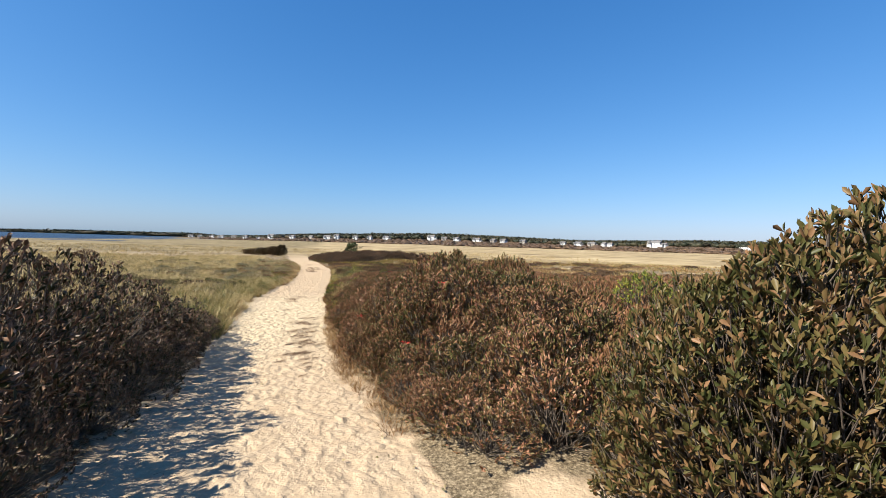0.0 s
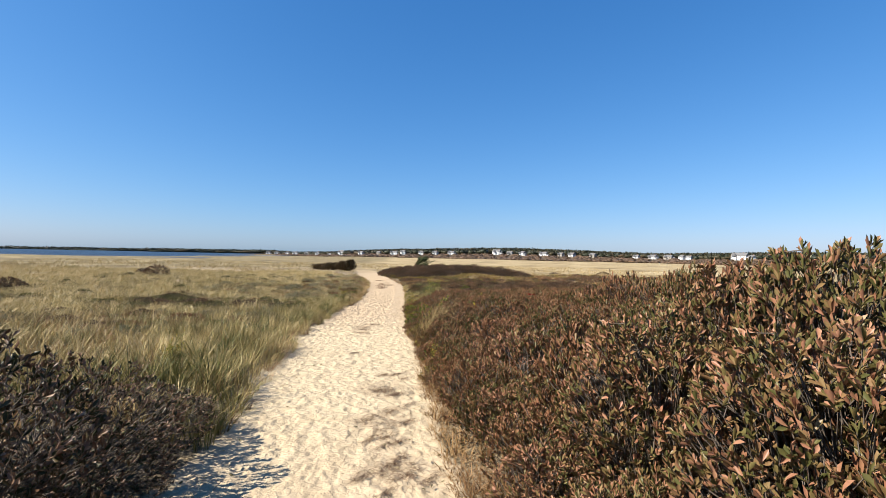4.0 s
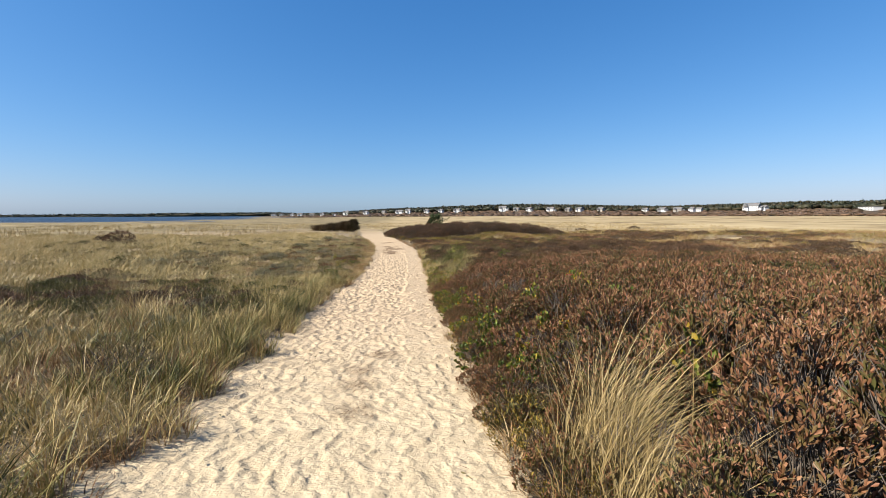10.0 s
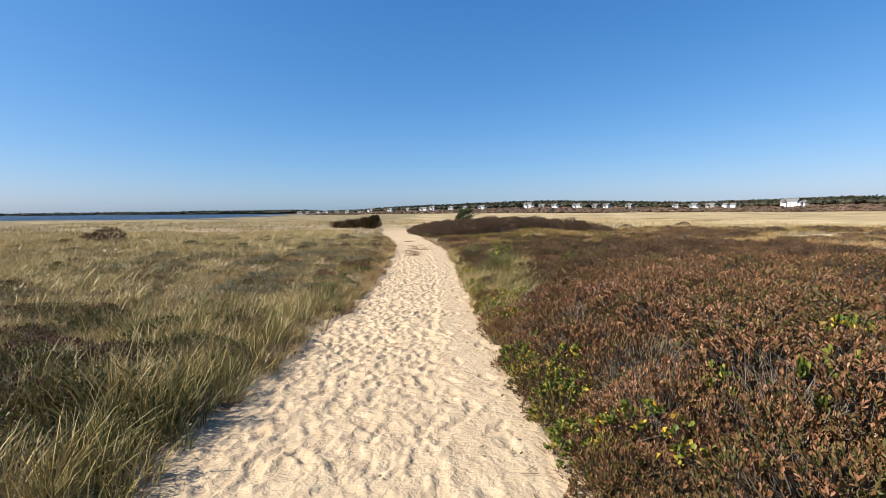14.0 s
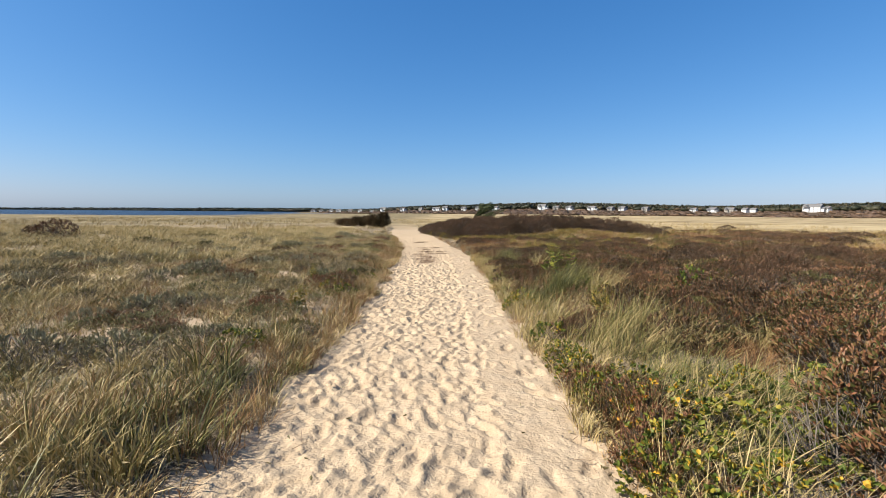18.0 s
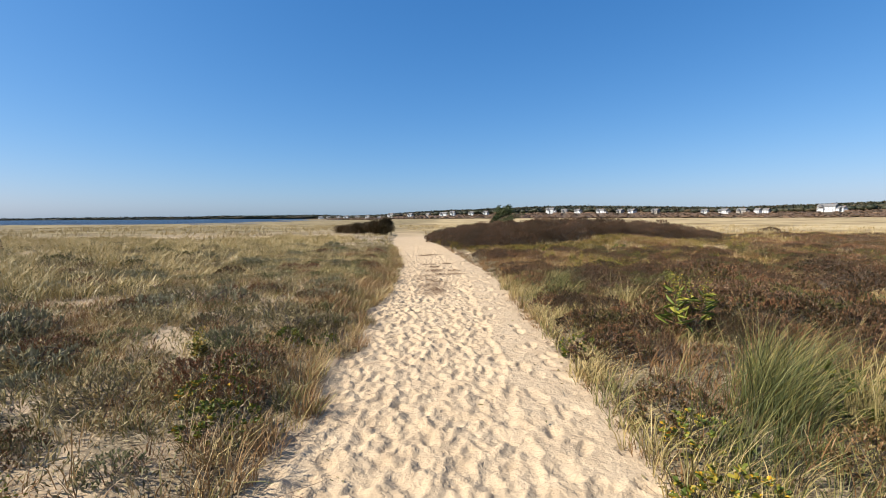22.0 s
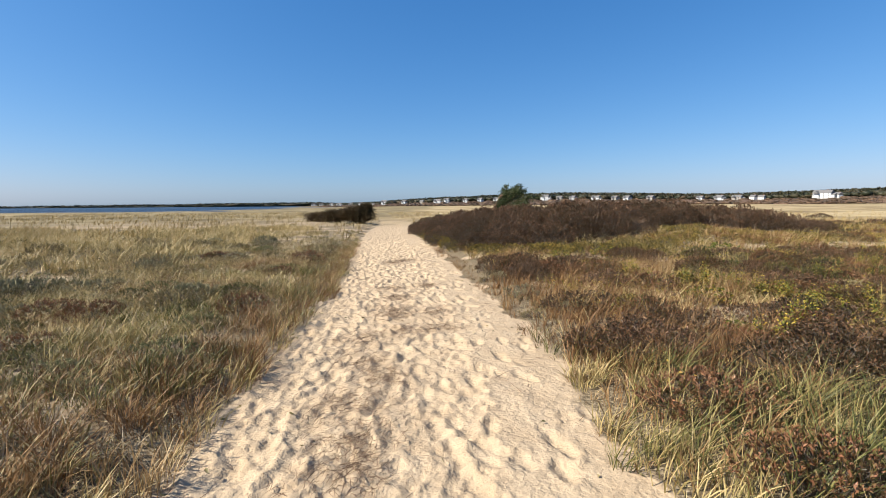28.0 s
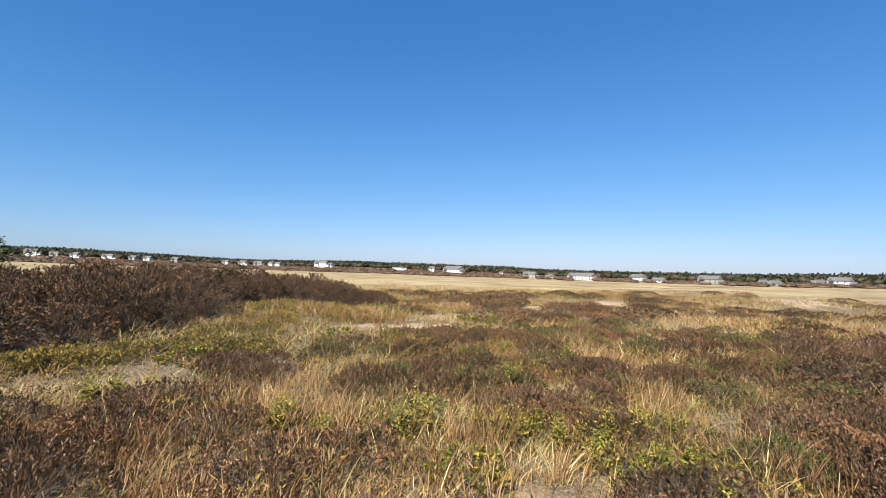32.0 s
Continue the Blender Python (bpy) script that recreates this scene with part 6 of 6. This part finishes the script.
for x, y, r in ((0.0, 8.7, 0.2), (0.02, 7.5, 0.16), (0.1, 6.6, 0.16), (-0.4, 13.9, 0.12), (-0.2, 15.7, 0.13), (-0.4, 14.6, 0.13), (-0.38, 15.1, 0.12), (-0.42, 11.0, 0.05),
                (0.0, 36.5, 0.22), (0.05, 35.3, 0.22), (0.12, 36.0, 0.2), (0.15, 35.7, 0.16), (0.0, 37.4, 0.2), (-0.1, 38.1, 0.18), (0.2, 39.4, 0.18), (0.7, 39.3, 0.15), (0.7, 38.5, 0.16), (0.3, 38.4, 0.14), (0.1, 39.1, 0.18), (0.1, 40.2, 0.16), (0.0, 41.0, 0.15), (0.6, 41.2, 0.15), (0.05, 44.6, 0.24), (-0.2, 44.2, 0.16), (0.2, 37.0, 0.16)):
    dry_tuft(x, y, r, M_DRY, "flattened dry brown tuft on the sand", 1.25 if y > 30 else 1.0)
for k in range(34):
    dry_tuft(g.normal(0.08, 0.12), g.uniform(4.6, 9.4), g.uniform(0.02, 0.06), M_DRY, "flattened russet tuft in the middle of the path")
for x, y, r in ((1.35, 3.1, 0.2), (1.05, 4.0, 0.2), (0.8, 5.2, 0.18)):
    dry_tuft(x, y, r, M_DRY, "reddish dry grass tuft at the sand's edge")
n = 420
ly = g.uniform(1.5, 42, n)
near_edge = np.where(g.uniform(0, 1, n) < 0.5, left_edge(ly) + g.exponential(0.25, n), right_edge(ly) - g.exponential(0.18, n))
a = g.uniform(0, 3.14, n)
ln = g.uniform(0.03, 0.14, n)
p = np.stack([near_edge, ly, height(near_edge, ly) + 0.012], 1)
q = p + np.stack([np.cos(a) * ln, np.sin(a) * ln, g.uniform(-0.004, 0.012, n)], 1)
v, f = sticks_mesh(p, q, 0.0022, 0.0014)
tagged(new("twig_litter", mesh_of("twig_litter", v, f, M_DRY)), "small dry twigs scattered along the path's edges", "litter", kind="stuff")

n = 520
ly = g.uniform(0.5, 42, n)
lx = np.where(g.uniform(0, 1, n) < 0.4, left_edge(ly) + g.exponential(0.3, n), right_edge(ly) - g.exponential(0.22, n))
v, f = leaves_mesh(np.stack([lx, ly, height(lx, ly) + 0.014], 1), unit(np.stack([g.normal(0, 1, n), g.normal(0, 1, n), g.uniform(0, 0.35, n)], 1)), g.uniform(0.02, 0.05, n), g.uniform(0.01, 0.02, n), g)
tagged(new("leaf_litter", mesh_of("leaf_litter", v, f, M_DULL)), "small dead brown leaves blown onto the sand", "litter", kind="stuff")
for x, y, a, s in ((1.25, 36.6, 1.9, 0.4), (1.32, 36.7, 1.4, 0.3), (1.1, 36.9, 0.7, 0.22), (-0.75, 37.6, 0.3, 0.3), (0.6, 12.9, 2.1, 0.25), (0.5, 11.0, 1.2, 0.3), (-1.1, 15.2, 0.8, 0.35), (1.0, 24.9, 2.0, 0.28), (1.15, 29.6, 1.5, 0.3), (-0.8, 28.2, 0.5, 0.3)):
    p = np.array([[x, y, float(height(x, y)) + 0.016]])
    q = p + np.array([[math.cos(a) * s * 0.5, math.sin(a) * s * 0.5, 0.012]])
    e = q + np.array([[math.cos(a + 0.3) * s * 0.5, math.sin(a + 0.3) * s * 0.5, -0.014]])
    v1, f1 = sticks_mesh(p, q, 0.0022, 0.0018)
    v2, f2 = sticks_mesh(q, e, 0.0018, 0.0009)
    tagged(new("fallen_stalk", mesh_of("fallen_stalk", np.concatenate([v1, v2]), np.concatenate([f1, f2 + len(v1)]), M_DRY)), "single dry grass stalk fallen on the sand", "stalk", "fallen stalks")

# ---- far woods, scrub and houses ----
WHITE, GREY = "white clapboard house with a grey roof on the far hill", "grey shingled house with a pitched roof on the far hill"
HOUSES_BAY = ((-13.1, 1330, 16, 10, 2), (-12.2, 1340, 14, 9, 2), (-11.0, 1350, 16, 10, 2), (-10.15, 1330, 18, 10, 2), (-8.8, 1250, 16, 9, 2), (-7.6, 1150, 14, 9, 2), (-6.2, 820, 12, 8, 1), (-4.83, 800, 17, 10, 3), (-2.46, 790, 14, 9, 2), (-0.3, 780, 10, 8, 2), (1.6, 770, 20, 10, 2), (2.7, 775, 13, 9, 3), (5.06, 760, 15, 9, 2), (6.77, 750, 13, 9, 2), (8.8, 735, 18, 10, 2))
HOUSES_HILL = ((14.46, 800, 18, 11, 3), (16.1, 790, 13, 9, 2), (17.7, 760, 16, 10, 2), (20.2, 730, 18, 10, 2), (22.34, 740, 14, 9, 2), (23.6, 735, 15, 10, 2), (26.0, 700, 14, 9, 2), (30.84, 640, 12, 8, 2), (32.65, 630, 20, 10, 2), (34.2, 640, 16, 9, 2), (35.6, 660, 11, 9, 2), (36.3, 640, 10, 8, 2), (41.1, 720, 26, 12, 3), (42.2, 730, 12, 9, 2))
HOUSES_MEADOW = ((50.3, 600, 30, 14, 2), (54.3, 640, 12, 9, 2), (56.9, 650, 48, 16, 2), (62.66, 560, 8, 6, 1), (66.0, 420, 18, 9, 2), (68.4, 430, 12, 9, 1), (71.9, 410, 40, 11, 2), (78.0, 400, 20, 10, 2), (80.1, 395, 16, 9, 1), (85.0, 400, 24, 11, 2), (89.7, 420, 10, 8, 1), (90.6, 350, 12, 8, 1), (94.1, 400, 13, 9, 1), (95.6, 395, 20, 10, 2))
HOUSES = HOUSES_BAY + HOUSES_HILL + HOUSES_MEADOW


def edge_of_woods(az):
    return np.interp(az, (-14, -4, 20, 45, 62, 100), (1900, 1200, 1050, 960, 840, 645))


def clear_of_houses(az, dist):
    """False for what would stand before a house as seen from the path."""
    ok = np.ones(len(az), bool)
    for a, d, wide, deep, st in HOUSES:
        d = min(1.5 * d, 0.93 * float(edge_of_woods(a)))
        half = math.degrees((wide * 0.3 + 2) / d)
        seen = a + np.degrees(35 / d) * -math.sin(radians(a))
        ok &= ~((np.abs(az - seen) < half) & (dist < d + 8) & (dist > d - 200))
    return ok


def ball(fine):
    bm = bmesh.new()
    bmesh.ops.create_icosphere(bm, subdivisions=fine, radius=1.0)
    v = np.array([w.co[:] for w in bm.verts])
    f = np.array([[w.index for w in face.verts] for face in bm.faces])
    bm.free()
    return v, f


def crowns(name, az, dist, wide, tall, material, label, rng, clumps=22):
    """Crowns of a far wood on the hills: a rough core under many small ragged leaf clumps."""
    ok = clear_of_houses(az, dist)
    az, dist, wide, tall = az[ok], dist[ok], wide[ok], tall[ok]
    n = len(az)
    x, y = dist * np.sin(np.radians(az)), dist * np.cos(np.radians(az))
    foot = np.stack([x, y, height(x, y)], 1)
    v, f = ball(1)
    half = np.stack([wide, wide, tall * 0.5], 1)
    V = v[None] * (0.82 + rng.normal(0, 0.1, (n, len(v), 1))) * half[:, None]
    V[:, :, 2] += (tall * 0.45)[:, None]
    V += foot[:, None]
    F = f[None] + (np.arange(n) * len(v))[:, None, None]
    k = np.repeat(np.arange(n), clumps)
    way = unit(rng.normal(0, 1, (len(k), 3)) + np.array([0, -0.25, 0.35]))
    p = foot[k] + way * half[k] * rng.uniform(0.75, 1.0, (len(k), 1)) + np.array([0, 0, 1.0]) * (tall * 0.45)[k][:, None]
    grow = unit(way + rng.normal(0, 0.6, (len(k), 3)) + np.array([0, 0, 0.1]))
    size = np.minimum(wide, tall)[k]
    lv, lf = leaves_mesh(p - grow * 0.4, grow, size * rng.uniform(0.2, 0.45, len(k)), np.minimum(wide[k] * 0.3, size * 2) * rng.uniform(0.5, 1.0, len(k)), rng, simple=True)
    tagged(new(name, mesh_of(name, np.concatenate([V.reshape(-1, 3), lv]), np.concatenate([F.reshape(-1, 3), lf + n * len(v)]), material)), label, "trees", kind="stuff")


w = np.random.default_rng(31)
n = 7500
az = w.uniform(-13, 102, n)
far = np.interp(az, (-14, -4, 20, 45, 62, 100), (1900, 1200, 1050, 960, 840, 645))
crowns("far_woods", az, far * w.uniform(0.93, 1.4, n), w.uniform(6, 14, n), w.uniform(4.5, 8, n) + np.interp(az, (-14, -4, 2, 20, 30, 45, 60, 100), (0, 1.5, 4.5, 4.5, 2, 3, 4, 4)), M_WOODS, "dark green wooded hills along the horizon", w)
n = 9000
az = w.uniform(-12, 102, n)
far = np.interp(az, (-14, -4, 20, 45, 62, 100), (1900, 1200, 1050, 960, 840, 645))
crowns("far_scrub", az, far * w.uniform(0.67, 0.98, n), w.uniform(3, 8, n), w.uniform(1.0, 3.6, n), M_SCRUB, "brown scrub at the foot of the wooded hills", w, 12)
n = 1300
az = w.uniform(-62, -12, n)
V = w.uniform(2620, 2900, n) / np.cos(np.radians(np.abs(az)) * 0.6)
crowns("far_shore_woods", az, V, w.uniform(60, 110, n), w.uniform(9, 13, n) + 3 * (az > -24), M_WOODS, "low dark wooded shore across the bay", w, 16)


def box(bm, x0, x1, y0, y1, z0, z1):
    vs = [bm.verts.new(p) for p in ((x0, y0, z0), (x1, y0, z0), (x1, y1, z0), (x0, y1, z0), (x0, y0, z1), (x1, y0, z1), (x1, y1, z1), (x0, y1, z1))]
    for q in ((3, 2, 1, 0), (4, 5, 6, 7), (0, 1, 5, 4), (1, 2, 6, 5), (2, 3, 7, 6), (3, 0, 4, 7)):
        bm.faces.new([vs[k] for k in q])


def one_box(*b):
    bm = bmesh.new()
    box(bm, *b)
    return bm


def gable(wide, deep, z, rise, over=0.4):
    """A pitched roof with its ridge along x, as a closed solid."""
    bm = bmesh.new()
    x, y, t = wide / 2 + over, deep / 2 + over, 0.3
    ring = [(-y, z), (0, z + rise), (y, z), (y, z - t), (-y, z - t)]
    ends = [[bm.verts.new((s * x, a, b)) for a, b in ring] for s in (-1, 1)]
    for k in range(5):
        bm.faces.new((ends[0][k], ends[0][(k + 1) % 5], ends[1][(k + 1) % 5], ends[1][k]))
    bm.faces.new(ends[0][::-1])
    bm.faces.new(ends[1])
    bmesh.ops.recalc_face_normals(bm, faces=bm.faces)
    return bm


def house(az, dist, wide, deep, storeys, wall, turn, label, flat=False, wing=0.0, lift=0.0):
    wide, deep = wide * 0.9, deep * 0.85
    dist = min(1.5 * dist, 0.93 * float(edge_of_woods(az))) - 35 * math.cos(radians(az))
    x, y = 1 + dist * math.sin(radians(az)), 35 + dist * math.cos(radians(az))
    root = new("house")
    root.location = (x, y, float(height(x, y)) - 0.5 + lift)
    root.rotation_euler = (0, 0, radians(-az + turn))
    tall = 2.5 * storeys + 0.3
    part("wall", bm_mesh("wall", one_box(-wide / 2, wide / 2, -deep / 2, deep / 2, -4 - lift, tall), wall), root)
    if flat:
        part("roof", bm_mesh("roof", one_box(-wide / 2 - 0.4, wide / 2 + 0.4, -deep / 2 - 0.4, deep / 2 + 0.4, tall, tall + 0.5), M_ROOF), root)
    else:
        roof = part("roof", bm_mesh("roof", gable(wide, deep, tall + 0.3, deep * 0.42), M_ROOF), root)
        part("chimney", bm_mesh("chimney", one_box(wide * 0.22, wide * 0.22 + 1.1, -0.6, 0.6, tall, tall + deep * 0.42 + 1.2), M_BRICK), roof)
    if wing:
        part("wing", bm_mesh("wing", one_box(wide / 2, wide / 2 + wing, -deep / 2 + 1, deep / 2 - 1, -4 - lift, tall - 2.6), wall), root)
        over = part("wing_roof", bm_mesh("wing_roof", gable(wing + 0.3, deep - 2, tall - 2.4, deep * 0.25, 0.3), M_ROOF), root)
        over.location.x = wide / 2 + wing / 2 + 0.2
    if wide > 10 and not flat:
        front = part("front_gable", bm_mesh("front_gable", one_box(-wide * 0.36, -wide * 0.36 + deep * 0.6, -deep / 2 - 2.2, -deep / 2 + 0.2, -4 - lift, tall - 0.4), wall), root)
        cap = part("gable_roof", bm_mesh("gable_roof", gable(deep * 0.75, deep * 0.6, tall - 0.1, deep * 0.34, 0.3), M_ROOF), root)
        cap.location = (-wide * 0.36 + deep * 0.3, -deep / 2 - 0.6, 0)
        cap.rotation_euler = (0, 0, math.pi / 2)
    pane = bpy.data.meshes.get("pane") or bm_mesh("pane", one_box(-0.5, 0.5, -0.1, 0.06, -0.7, 0.7), M_PANE)
    cols = max(2, int(wide / 5.0))
    for s in range(int(storeys)):
        for c in range(cols):
            win = part("window", pane, root)
            win.location = (-wide / 2 + (c + 0.5) * wide / cols, -deep / 2, 1.7 + 2.5 * s)
    return tagged(root, label, "house", "houses on the far shore")


h = np.random.default_rng(41)
for k, (az, dist, wide, deep, st) in enumerate(HOUSES):
    white = k not in (4, 9, 16, 19, 21, 24, 33, 38, 40)
    house(az, dist, wide, deep, st, M_WHITE if white else M_SHINGLE, h.uniform(-60, -22), WHITE if white else GREY, flat=(k == 29), wing=(4.0 if wide > 15 and k != 29 else 0.0))
